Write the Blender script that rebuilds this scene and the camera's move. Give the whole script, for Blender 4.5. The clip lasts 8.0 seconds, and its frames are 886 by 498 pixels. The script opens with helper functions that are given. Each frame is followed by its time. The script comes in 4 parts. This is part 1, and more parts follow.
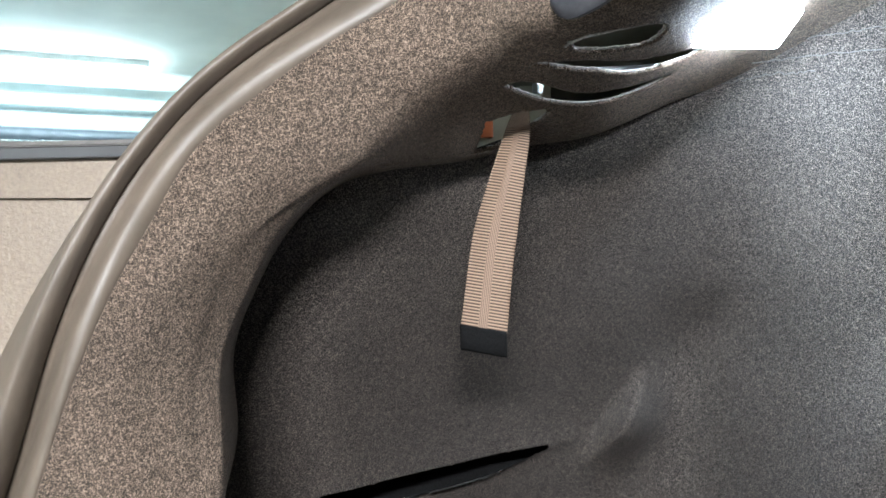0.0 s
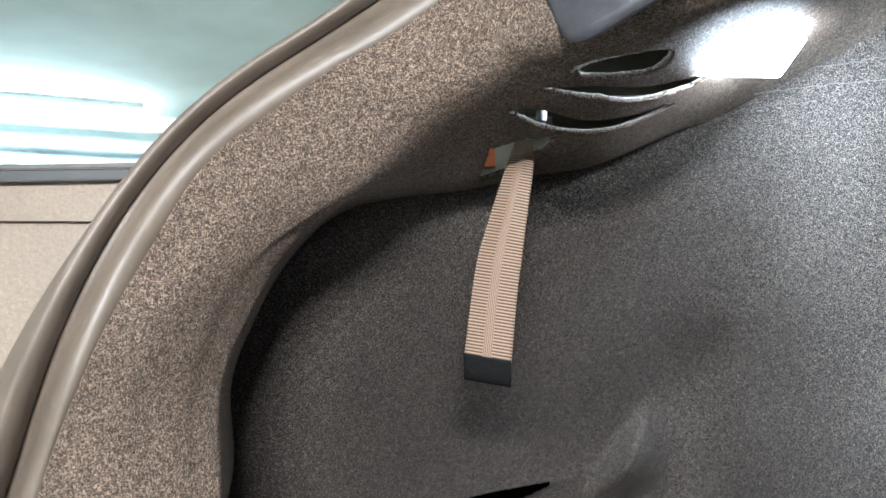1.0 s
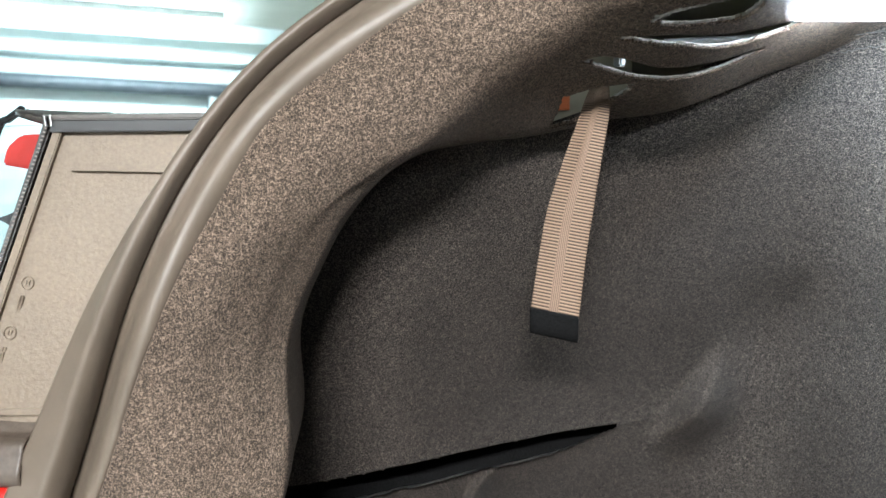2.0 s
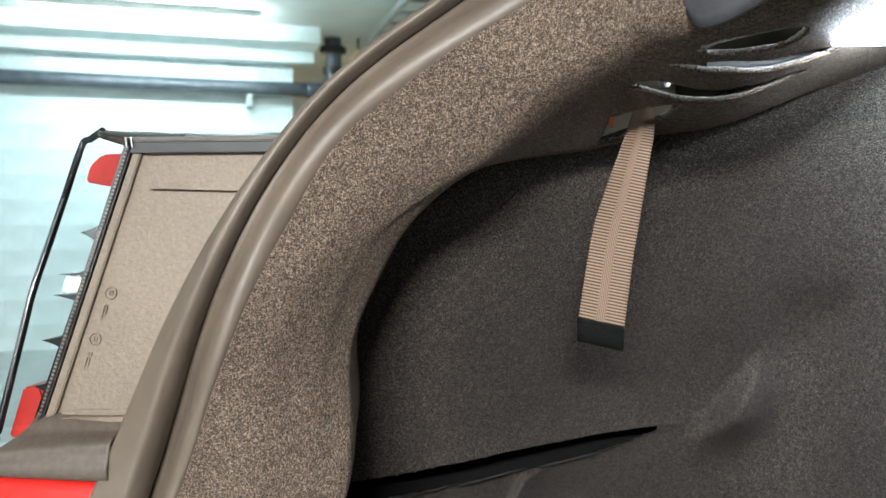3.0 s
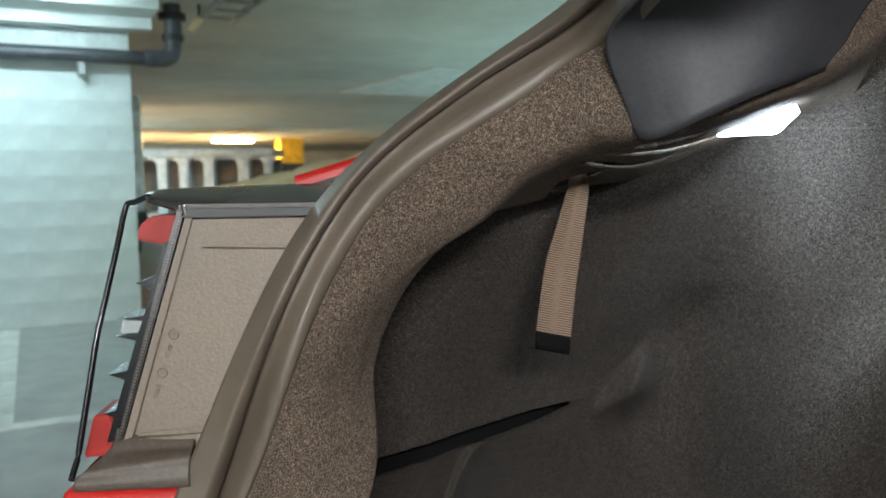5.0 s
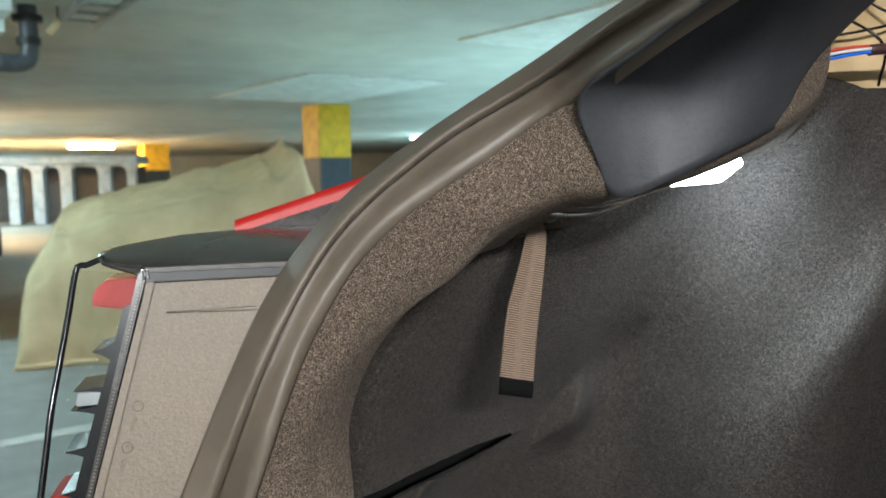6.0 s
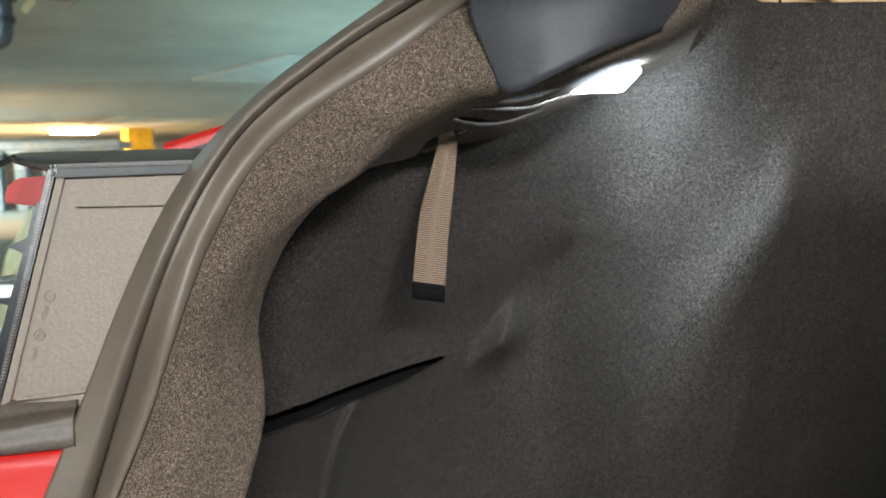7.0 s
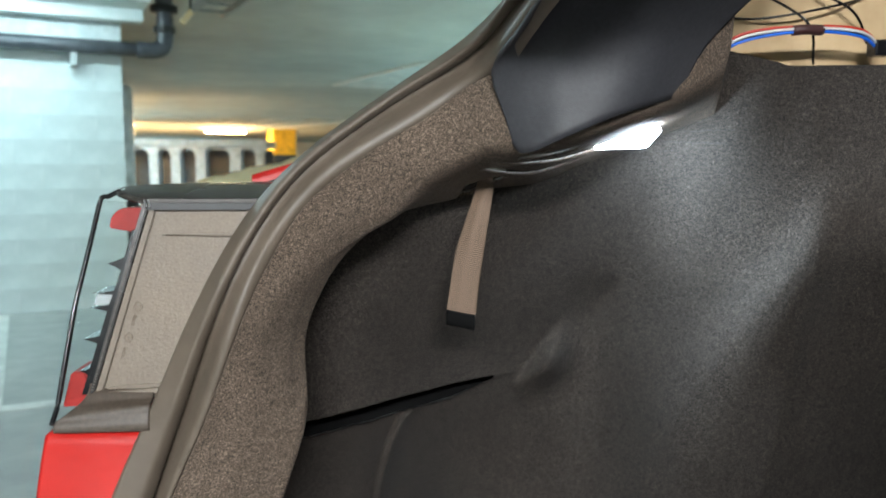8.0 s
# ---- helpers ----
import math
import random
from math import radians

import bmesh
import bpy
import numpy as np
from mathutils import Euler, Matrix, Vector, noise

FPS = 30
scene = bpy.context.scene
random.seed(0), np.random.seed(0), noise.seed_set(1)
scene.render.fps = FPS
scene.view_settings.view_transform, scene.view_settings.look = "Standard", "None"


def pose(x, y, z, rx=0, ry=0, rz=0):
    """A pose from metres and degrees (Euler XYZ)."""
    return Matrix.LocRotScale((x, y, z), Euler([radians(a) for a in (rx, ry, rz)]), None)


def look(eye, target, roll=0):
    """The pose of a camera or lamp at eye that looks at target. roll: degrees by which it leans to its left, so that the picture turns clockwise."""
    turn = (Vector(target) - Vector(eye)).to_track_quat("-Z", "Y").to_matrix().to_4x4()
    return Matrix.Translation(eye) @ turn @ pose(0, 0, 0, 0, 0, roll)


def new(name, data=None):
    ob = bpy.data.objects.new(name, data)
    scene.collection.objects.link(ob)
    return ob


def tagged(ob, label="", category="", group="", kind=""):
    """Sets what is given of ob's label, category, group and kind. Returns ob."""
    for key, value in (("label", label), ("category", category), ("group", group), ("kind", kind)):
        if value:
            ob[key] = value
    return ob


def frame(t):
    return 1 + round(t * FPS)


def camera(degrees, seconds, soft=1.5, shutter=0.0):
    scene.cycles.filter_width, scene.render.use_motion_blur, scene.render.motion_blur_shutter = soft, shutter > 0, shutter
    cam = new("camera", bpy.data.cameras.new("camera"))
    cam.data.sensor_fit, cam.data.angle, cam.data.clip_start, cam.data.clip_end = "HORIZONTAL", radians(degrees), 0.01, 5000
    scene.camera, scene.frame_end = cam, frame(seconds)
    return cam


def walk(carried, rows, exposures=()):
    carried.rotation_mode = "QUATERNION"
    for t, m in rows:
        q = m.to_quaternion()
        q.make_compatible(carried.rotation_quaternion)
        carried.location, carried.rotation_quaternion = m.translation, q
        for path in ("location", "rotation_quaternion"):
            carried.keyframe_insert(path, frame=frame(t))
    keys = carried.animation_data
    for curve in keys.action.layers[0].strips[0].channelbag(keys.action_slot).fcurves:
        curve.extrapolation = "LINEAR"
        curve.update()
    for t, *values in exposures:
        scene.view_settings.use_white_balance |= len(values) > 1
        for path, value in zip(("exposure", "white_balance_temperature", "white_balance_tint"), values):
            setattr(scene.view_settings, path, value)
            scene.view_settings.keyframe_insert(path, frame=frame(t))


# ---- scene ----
cam = camera(58.1, 8.0)
PATH = [
    (0, (0.004, -0.008, 1.057), (-0.006, 1.992, 1.085), -1.1),
    (0.5, (0.005, -0.002, 1.059), (0.021, 1.994, 1.186), -1.4),
    (1, (-0.003, -0.003, 1.048), (0.011, 1.992, 1.186), -0.9),
    (1.2, (-0.003, -0.009, 1.047), (0.01, 1.988, 1.162), -0.6),
    (2.3, (0.003, 0.008, 1.076), (-0.214, 1.993, 0.96), 0.2),
    (2.5, (-0.009, -0.006, 1.068), (-0.19, 1.985, 1.018), 0.2),
    (3, (-0.007, -0.02, 1.082), (-0.266, 1.96, 0.982), 0.2),
    (3.5, (-0.033, -0.042, 1.084), (-0.267, 1.943, 1.009), 0.2),
    (3.8, (-0.0631, -0.0551, 1.1051), (-0.2889, 1.9302, 1.0168), 0.5),
    (4, (-0.073, -0.062, 1.134), (-0.277, 1.925, 1.03), 0.4),
    (4.5, (-0.078, -0.088, 1.14), (-0.119, 1.907, 1.004), 0.2),
    (4.7, (-0.0847, -0.1176, 1.1402), (-0.0424, 1.8751, 0.9741), -0.1),
    (5.8, (-0.1483, -0.1634, 1.1587), (0.2107, 1.7922, 0.9426), -1.3),
    (6, (-0.163, -0.133, 1.176), (0.285, 1.807, 0.987), -1.2),
    (6.2, (-0.1755, -0.1235, 1.1857), (0.3697, 1.7925, 1.0086), -1.1),
    (6.5, (-0.173, -0.134, 1.172), (0.446, 1.757, 0.968), -1.2),
    (6.8, (-0.1404, -0.155, 1.1386), (0.4275, 1.7477, 0.8998), -1.6),
    (7, (-0.114, -0.175, 1.118), (0.36, 1.754, 0.889), -1.7),
    (7.2, (-0.0869, -0.2099, 1.1141), (0.2771, 1.7454, 0.9041), -1.3),
    (7.5, (-0.061, -0.233, 1.12), (0.167, 1.744, 0.926), -0.7),
    (8, (-0.048, -0.262, 1.149), (0.109, 1.721, 0.94), 0.3),
]
EXPOSURES = [(0, 0.76, 5850, 10), (1.2, 0.90, 5850, 10), (2.5, 0.58, 6150, 9), (3.5, 0.25, 6150, 9), (4.0, -0.15, 6250, 9), (4.5, -0.6, 6250, 9), (5.8, -0.12, 6100, 7), (6.5, -0.1, 6100, 7), (7.2, 0.0, 6050, 7), (8, -0.12, 6000, 7)]
cam.data.dof.use_dof, cam.data.dof.focus_distance, cam.data.dof.aperture_fstop = True, 0.44, 14.0
walk(cam, [(t, look(eye, target, roll)) for t, eye, target, roll in PATH], EXPOSURES)

# ---- light ----
world = bpy.data.worlds.new("garage_air")
scene.world = world
world.use_nodes = True
world.node_tree.nodes["Background"].inputs[0].default_value = (0.5, 0.6, 0.62, 1)
world.node_tree.nodes["Background"].inputs[1].default_value = 0.02

TURN_G = radians(23.2)           # the garage's grid against the car
GU = Vector((math.cos(TURN_G), math.sin(TURN_G), 0))
GV = Vector((-math.sin(TURN_G), math.cos(TURN_G), 0))
CORNER = Vector((-2.07, 6.31, 0))  # end of the white block wall
CEIL = 2.45


def gpoint(u, v, z):
    """A place in the garage: metres along the block wall and behind it, from the wall's end."""
    return CORNER + GU * u + GV * v + Vector((0, 0, z))


def area_lamp(name, place, size, power, colour, aim):
    data = bpy.data.lights.new(name, "AREA")
    data.shape, data.size, data.size_y = "RECTANGLE", size[0], size[1]
    data.energy, data.color = power, colour
    ob = new(name, data)
    ob.matrix_world = Matrix.Translation(place) @ aim
    return ob


ALONG = Matrix.Rotation(TURN_G, 4, "Z")
COOL, WARM = (0.60, 0.95, 1.0), (1.0, 0.64, 0.30)
TUBES = [  # garage ceiling lamps, seen and added: u, v of the middle, power, colour
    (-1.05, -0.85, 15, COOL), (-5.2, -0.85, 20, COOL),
    # unseen, behind the view: key inferred from the lit rim, weaker second added
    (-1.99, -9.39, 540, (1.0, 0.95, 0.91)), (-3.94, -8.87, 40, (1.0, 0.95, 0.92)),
    # first three unseen, added to brighten the ceiling; the last is in view
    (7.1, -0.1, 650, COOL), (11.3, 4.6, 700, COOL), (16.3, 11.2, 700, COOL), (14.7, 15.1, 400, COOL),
    # third, fourth and last unseen, added for ceiling glow and the shelter
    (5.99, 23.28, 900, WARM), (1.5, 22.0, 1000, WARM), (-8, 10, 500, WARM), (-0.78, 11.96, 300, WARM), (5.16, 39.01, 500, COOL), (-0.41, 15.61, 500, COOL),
    # unseen lamp added beside the car
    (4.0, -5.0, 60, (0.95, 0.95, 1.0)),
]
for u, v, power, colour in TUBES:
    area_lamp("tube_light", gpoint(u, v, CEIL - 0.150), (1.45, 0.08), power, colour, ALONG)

# ---- materials ----


def material(name, base=(0.5, 0.5, 0.5), rough=0.5, metal=0.0, spec=0.5):
    m = bpy.data.materials.new(name)
    m.use_nodes = True
    b = m.node_tree.nodes["Principled BSDF"]
    b.inputs["Base Color"].default_value = (*base, 1)
    b.inputs["Roughness"].default_value = rough
    b.inputs["Metallic"].default_value = metal
    b.inputs["Specular IOR Level"].default_value = spec
    return m, m.node_tree.nodes, m.node_tree.links, b


def coords(nodes, links, scale=(1, 1, 1)):
    tc = nodes.new("ShaderNodeTexCoord")
    mp = nodes.new("ShaderNodeMapping")
    mp.inputs["Scale"].default_value = scale
    links.new(tc.outputs["Object"], mp.inputs["Vector"])
    return mp.outputs["Vector"]


def noise_node(nodes, links, vec, scale, detail=4, rough=0.6):
    n = nodes.new("ShaderNodeTexNoise")
    n.inputs["Scale"].default_value, n.inputs["Detail"].default_value, n.inputs["Roughness"].default_value = scale, detail, rough
    links.new(vec, n.inputs["Vector"])
    return n.outputs["Fac"]


def ramp(nodes, links, fac, stops):
    r = nodes.new("ShaderNodeValToRGB")
    while len(r.color_ramp.elements) < len(stops):
        r.color_ramp.elements.new(0.5)
    for e, (p, c) in zip(r.color_ramp.elements, stops):
        e.position, e.color = p, (*c, 1)
    links.new(fac, r.inputs["Fac"])
    return r.outputs["Color"]


def mix(nodes, links, fac, a, b, blend="MIX"):
    m = nodes.new("ShaderNodeMix")
    m.data_type, m.blend_type = "RGBA", blend
    for k, v in ((0, fac), (6, a), (7, b)):
        if isinstance(v, (int, float)):
            m.inputs[k].default_value = v
        elif isinstance(v, tuple):
            m.inputs[k].default_value = (*v, 1)
        else:
            links.new(v, m.inputs[k])
    return m.outputs[2]


def bump(nodes, links, b, height, strength, distance):
    n = nodes.new("ShaderNodeBump")
    n.inputs["Strength"].default_value, n.inputs["Distance"].default_value = strength, distance
    links.new(height, n.inputs["Height"])
    links.new(n.outputs["Normal"], b.inputs["Normal"])


def varied(name, dark, light, scale, rough=0.5, metal=0.0, spec=0.5, grain=None, stains=6.0, strength=0.3, distance=0.001, stretch=(1, 1, 1)):
    """A surface whose colour varies between two tones at two scales, with a fine relief."""
    m, nodes, links, b = material(name, light, rough, metal, spec)
    vec = coords(nodes, links, stretch)
    fine = noise_node(nodes, links, vec, scale)
    wide = noise_node(nodes, links, vec, stains, 3)
    c = ramp(nodes, links, fine, [(0.3, dark), (0.7, light)])
    w = ramp(nodes, links, wide, [(0.3, (0.78, 0.78, 0.78)), (0.7, (1.12, 1.12, 1.12))])
    links.new(mix(nodes, links, 1.0, c, w, "MULTIPLY"), b.inputs["Base Color"])
    rr = ramp(nodes, links, wide, [(0.3, (rough * 0.85,) * 3), (0.7, (min(1, rough * 1.15),) * 3)])
    links.new(rr, b.inputs["Roughness"])
    bump(nodes, links, b, noise_node(nodes, links, vec, grain or scale), strength, distance)
    return m


def carpet_material(name, dark, body, fibre_tip):
    """Needle felt of crossing strands: a dark ground, the body colour and paler fibre tips."""
    m, nodes, links, b = material(name, body, 0.6, 0, 0.14)
    tc = nodes.new("ShaderNodeTexCoord")
    strands = []
    for turn, scale in (((0.5, 0.7, 0.3), (1650, 1650, 560)), ((-0.6, 1.1, -0.5), (560, 1650, 1650)), ((0.9, -0.4, 1.2), (1650, 560, 1650))):
        mp = nodes.new("ShaderNodeMapping")
        mp.inputs["Rotation"].default_value, mp.inputs["Scale"].default_value = turn, scale
        links.new(tc.outputs["Object"], mp.inputs["Vector"])
        strands.append(noise_node(nodes, links, mp.outputs["Vector"], 1.0, 2, 0.6))
    fibre = strands[0]
    for other in strands[1:]:
        top = nodes.new("ShaderNodeMath")
        top.operation = "MAXIMUM"
        links.new(fibre, top.inputs[0])
        links.new(other, top.inputs[1])
        fibre = top.outputs[0]
    vec = coords(nodes, links)
    tuft = noise_node(nodes, links, vec, 330, 3, 0.65)
    cloud = noise_node(nodes, links, vec, 9, 3, 0.6)
    c = ramp(nodes, links, fibre, [(0.46, dark), (0.56, body), (0.67, fibre_tip)])
    k = ramp(nodes, links, tuft, [(0.34, (0.72, 0.72, 0.72)), (0.66, (1.28, 1.28, 1.28))])
    w = ramp(nodes, links, cloud, [(0.3, (0.84, 0.84, 0.84)), (0.7, (1.1, 1.1, 1.1))])
    c = mix(nodes, links, 1.0, c, k, "MULTIPLY")
    links.new(mix(nodes, links, 1.0, c, w, "MULTIPLY"), b.inputs["Base Color"])
    b.inputs["Sheen Weight"].default_value = 0.04
    b.inputs["Sheen Roughness"].default_value = 0.5
    add = nodes.new("ShaderNodeMath")
    add.operation = "ADD"
    links.new(fibre, add.inputs[0])
    links.new(tuft, add.inputs[1])
    bump(nodes, links, b, add.outputs[0], 0.9, 0.0012)
    return m


def webbing_material():
    m, nodes, links, b = material("nylon_webbing", (0.4, 0.35, 0.3), 0.7, 0, 0.3)
    uv = nodes.new("ShaderNodeUVMap")
    w1 = nodes.new("ShaderNodeTexWave")
    w1.wave_type, w1.bands_direction = "BANDS", "Y"
    w1.inputs["Scale"].default_value, w1.inputs["Distortion"].default_value, w1.inputs["Detail"].default_value = 9.6, 0.1, 0
    links.new(uv.outputs["UV"], w1.inputs["Vector"])
    w2 = nodes.new("ShaderNodeTexWave")
    w2.wave_type, w2.bands_direction = "BANDS", "X"
    w2.inputs["Scale"].default_value, w2.inputs["Distortion"].default_value = 8.0, 0.1
    links.new(uv.outputs["UV"], w2.inputs["Vector"])
    sep = nodes.new("ShaderNodeSeparateXYZ")
    links.new(uv.outputs["UV"], sep.inputs[0])
    ribs = ramp(nodes, links, w1.outputs["Fac"], [(0.15, (0.050, 0.034, 0.024)), (0.65, (0.235, 0.158, 0.108))])
    plain = ramp(nodes, links, w2.outputs["Fac"], [(0.1, (0.100, 0.067, 0.046)), (0.7, (0.220, 0.148, 0.102))])
    off = nodes.new("ShaderNodeMath")
    off.operation = "SUBTRACT"
    off.inputs[1].default_value = 0.47
    links.new(sep.outputs["X"], off.inputs[0])
    size = nodes.new("ShaderNodeMath")
    size.operation = "ABSOLUTE"
    links.new(off.outputs[0], size.inputs[0])
    band = nodes.new("ShaderNodeMath")
    band.operation = "LESS_THAN"
    band.inputs[1].default_value = 0.10
    links.new(size.outputs[0], band.inputs[0])
    middle = band.outputs[0]
    links.new(mix(nodes, links, middle, ribs, plain), b.inputs["Base Color"])
    sides = nodes.new("ShaderNodeMath")
    sides.operation = "SUBTRACT"
    sides.inputs[0].default_value = 1.0
    links.new(middle, sides.inputs[1])
    h = nodes.new("ShaderNodeMath")
    h.operation = "MULTIPLY"
    links.new(w1.outputs["Fac"], h.inputs[0])
    links.new(sides.outputs[0], h.inputs[1])
    bump(nodes, links, b, h.outputs[0], 0.5, 0.0006)
    return m


def clear_plastic(name):
    """A thin clear sheet: seen through, with a faint gloss."""
    m, nodes, links, b = material(name, (0.97, 0.98, 0.98), 0.03)
    clear, gloss, both, rim_gloss = (nodes.new("ShaderNode" + k) for k in ("BsdfTransparent", "BsdfGlossy", "MixShader", "Fresnel"))
    clear.inputs["Color"].default_value = (0.94, 0.95, 0.95, 1)
    gloss.inputs["Roughness"].default_value = 0.03
    rim_gloss.inputs["IOR"].default_value = 1.07
    links.new(rim_gloss.outputs[0], both.inputs[0])
    links.new(clear.outputs[0], both.inputs[1])
    links.new(gloss.outputs[0], both.inputs[2])
    links.new(both.outputs[0], nodes["Material Output"].inputs["Surface"])
    return m


def glow(name, colour, strength):
    m, nodes, links, b = material(name, (0.9, 0.9, 0.9), 0.4)
    b.inputs["Emission Color"].default_value = (*colour, 1)
    b.inputs["Emission Strength"].default_value = strength
    return m


CARPET = carpet_material("brown_needle_felt", (0.024, 0.0180, 0.0134), (0.072, 0.0535, 0.0398), (0.285, 0.212, 0.158))
# felt toned far below CARPET to put the recess's shade into its colour
SHADED_FELT = carpet_material("shaded_needle_felt", (0.006, 0.0050, 0.0041), (0.023, 0.0189, 0.0157), (0.128, 0.105, 0.088))
RUBBER = varied("seal_rubber", (0.100, 0.079, 0.059), (0.126, 0.099, 0.074), 40, 0.44, grain=900, strength=0.12, distance=0.0003)
RUBBER_DARK = varied("dark_rubber", (0.02, 0.02, 0.02), (0.03, 0.03, 0.03), 40, 0.5, grain=900, strength=0.1, distance=0.0003)
TRIM = varied("grained_black_plastic", (0.034, 0.034, 0.039), (0.048, 0.048, 0.054), 300, 0.6, grain=900, strength=0.35, distance=0.0005)
HOUSING = varied("lamp_housing_plastic", (0.125, 0.094, 0.064), (0.176, 0.134, 0.092), 500, 0.45, grain=420, strength=0.5, distance=0.0008)
HOUSING_DARK = varied("dark_lamp_plastic", (0.024, 0.021, 0.019), (0.044, 0.039, 0.035), 200, 0.27, grain=500, strength=0.2, distance=0.0004)
# darker copy of HOUSING, since the lamp's base lies in shade
BASE_SHADED = varied("shaded_base_plastic", (0.060, 0.045, 0.034), (0.092, 0.070, 0.053), 300, 0.5, grain=420, strength=0.4, distance=0.0006)
TOP_GREY = varied("satin_grey_plastic", (0.060, 0.053, 0.047), (0.090, 0.080, 0.071), 160, 0.5, grain=500, strength=0.15, distance=0.0004)
TOOTH = varied("painted_glint_plastic", (0.10, 0.085, 0.075), (0.20, 0.17, 0.15), 200, 0.2, grain=400, strength=0.3, distance=0.0003)
BLACK = varied("gloss_black_plastic", (0.006, 0.006, 0.007), (0.012, 0.012, 0.013), 100, 0.22, grain=300, strength=0.03, distance=0.0002)
CHROME = varied("chromed_reflector", (0.7, 0.72, 0.74), (0.8, 0.82, 0.84), 60, 0.18, metal=1.0, grain=100, strength=0.05, distance=0.0003)
RED_LENS = varied("red_reflector", (0.30, 0.012, 0.008), (0.36, 0.016, 0.010), 60, 0.45, spec=0.25, grain=900, strength=0.25, distance=0.0004)
PAINT = varied("red_car_paint", (0.42, 0.007, 0.0035), (0.47, 0.010, 0.005), 20, 0.45, grain=700, strength=0.02, distance=0.0002)
PAINT.node_tree.nodes["Principled BSDF"].inputs["Coat Weight"].default_value = 0.15
GLASS = clear_plastic("clear_lamp_lens")
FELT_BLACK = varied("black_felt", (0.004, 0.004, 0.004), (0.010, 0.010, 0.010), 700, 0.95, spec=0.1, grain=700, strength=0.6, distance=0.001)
WEBBING = webbing_material()
METAL_CREAM = varied("primed_body_metal", (0.46, 0.31, 0.155), (0.56, 0.40, 0.22), 30, 0.4, grain=300, strength=0.05, distance=0.0005)
CONCRETE = varied("worn_concrete", (0.30, 0.31, 0.30), (0.40, 0.41, 0.39), 5, 0.6, grain=60, stains=0.6, strength=0.2, distance=0.003)
CEILING_PAINT = varied("ceiling_paint", (0.50, 0.51, 0.48), (0.58, 0.59, 0.55), 3, 0.8, grain=90, stains=0.5, strength=0.15, distance=0.003)
PANEL_PAINT = varied("pale_ceiling_board", (0.68, 0.70, 0.68), (0.76, 0.78, 0.76), 5, 0.8, grain=90, strength=0.1, distance=0.002)
BLOCK_PAINT = varied("painted_block", (0.66, 0.74, 0.74), (0.76, 0.82, 0.82), 8, 0.7, grain=45, stains=1.2, strength=0.35, distance=0.004)
MORTAR = varied("painted_mortar", (0.64, 0.71, 0.71), (0.74, 0.80, 0.80), 20, 0.8, grain=90, strength=0.3, distance=0.003)
LINE_PAINT = varied("road_line_paint", (0.55, 0.56, 0.53), (0.74, 0.75, 0.71), 14, 0.65, grain=60, stains=3, strength=0.2, distance=0.002)
YELLOW = varied("yellow_column_paint", (0.70, 0.42, 0.008), (0.76, 0.46, 0.012), 6, 0.5, grain=60, strength=0.15, distance=0.003)
COLUMN_DARK = varied("dark_column_paint", (0.016, 0.022, 0.034), (0.024, 0.032, 0.046), 6, 0.5, grain=60, strength=0.15, distance=0.003)
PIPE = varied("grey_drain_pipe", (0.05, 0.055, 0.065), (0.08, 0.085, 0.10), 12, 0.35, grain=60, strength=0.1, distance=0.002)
GALV = varied("galvanised_tray", (0.30, 0.32, 0.32), (0.42, 0.44, 0.44), 20, 0.45, metal=0.6, grain=80, strength=0.1, distance=0.001)
CANVAS = varied("cream_car_cover", (0.70, 0.56, 0.33), (0.80, 0.66, 0.42), 7, 0.9, spec=0.15, grain=40, stains=1.5, strength=0.4, distance=0.01)
SHELTER_PAINT = varied("white_shelter_paint", (0.34, 0.41, 0.48), (0.44, 0.51, 0.58), 4, 0.3, grain=60, strength=0.03, distance=0.001)
VAN_PAINT = varied("white_van_paint", (0.62, 0.66, 0.68), (0.70, 0.74, 0.76), 3, 0.25, grain=60, strength=0.02, distance=0.001)
TUBE_GLOW = glow("lit_tube", (0.80, 1.0, 1.0), 60)
WARM_GLOW = glow("lit_warm_tube", (1.0, 0.60, 0.26), 1100)
LED_GLOW = glow("lit_led_window", (0.88, 0.96, 1.0), 120)

# ---- mesh helpers ----


def mesh_object(name, verts, faces, mat, parent=None, smooth=True, label=""):
    me = bpy.data.meshes.new(name)
    me.from_pydata([tuple(v) for v in verts], [], faces)
    me.materials.append(mat)
    me.update()
    if smooth:
        me.shade_smooth()
    ob = new(name, me)
    if parent is not None:
        ob.parent = parent
    if label:
        ob["label"] = label
    return ob


def part(name, bm, mat, parent=None, label="", smooth=False):
    bmesh.ops.recalc_face_normals(bm, faces=bm.faces)
    me = bpy.data.meshes.new(name)
    bm.to_mesh(me)
    bm.free()
    me.materials.append(mat)
    if smooth:
        me.shade_smooth()
    ob = new(name, me)
    if parent is not None:
        ob.parent = parent
    if label:
        ob["label"] = label
    return ob


def empty(name, label, category, group=""):
    ob = new(name)
    ob.empty_display_size = 0.05
    return tagged(ob, label, category, group)


def box(size, m=Matrix(), bevel=0.0):
    bm = bmesh.new()
    bmesh.ops.create_cube(bm, size=1)
    bmesh.ops.scale(bm, vec=size, verts=bm.verts)
    if bevel:
        bmesh.ops.bevel(bm, geom=bm.edges[:], offset=bevel, segments=2, affect="EDGES", profile=0.7)
    bmesh.ops.transform(bm, matrix=m, verts=bm.verts)
    return bm


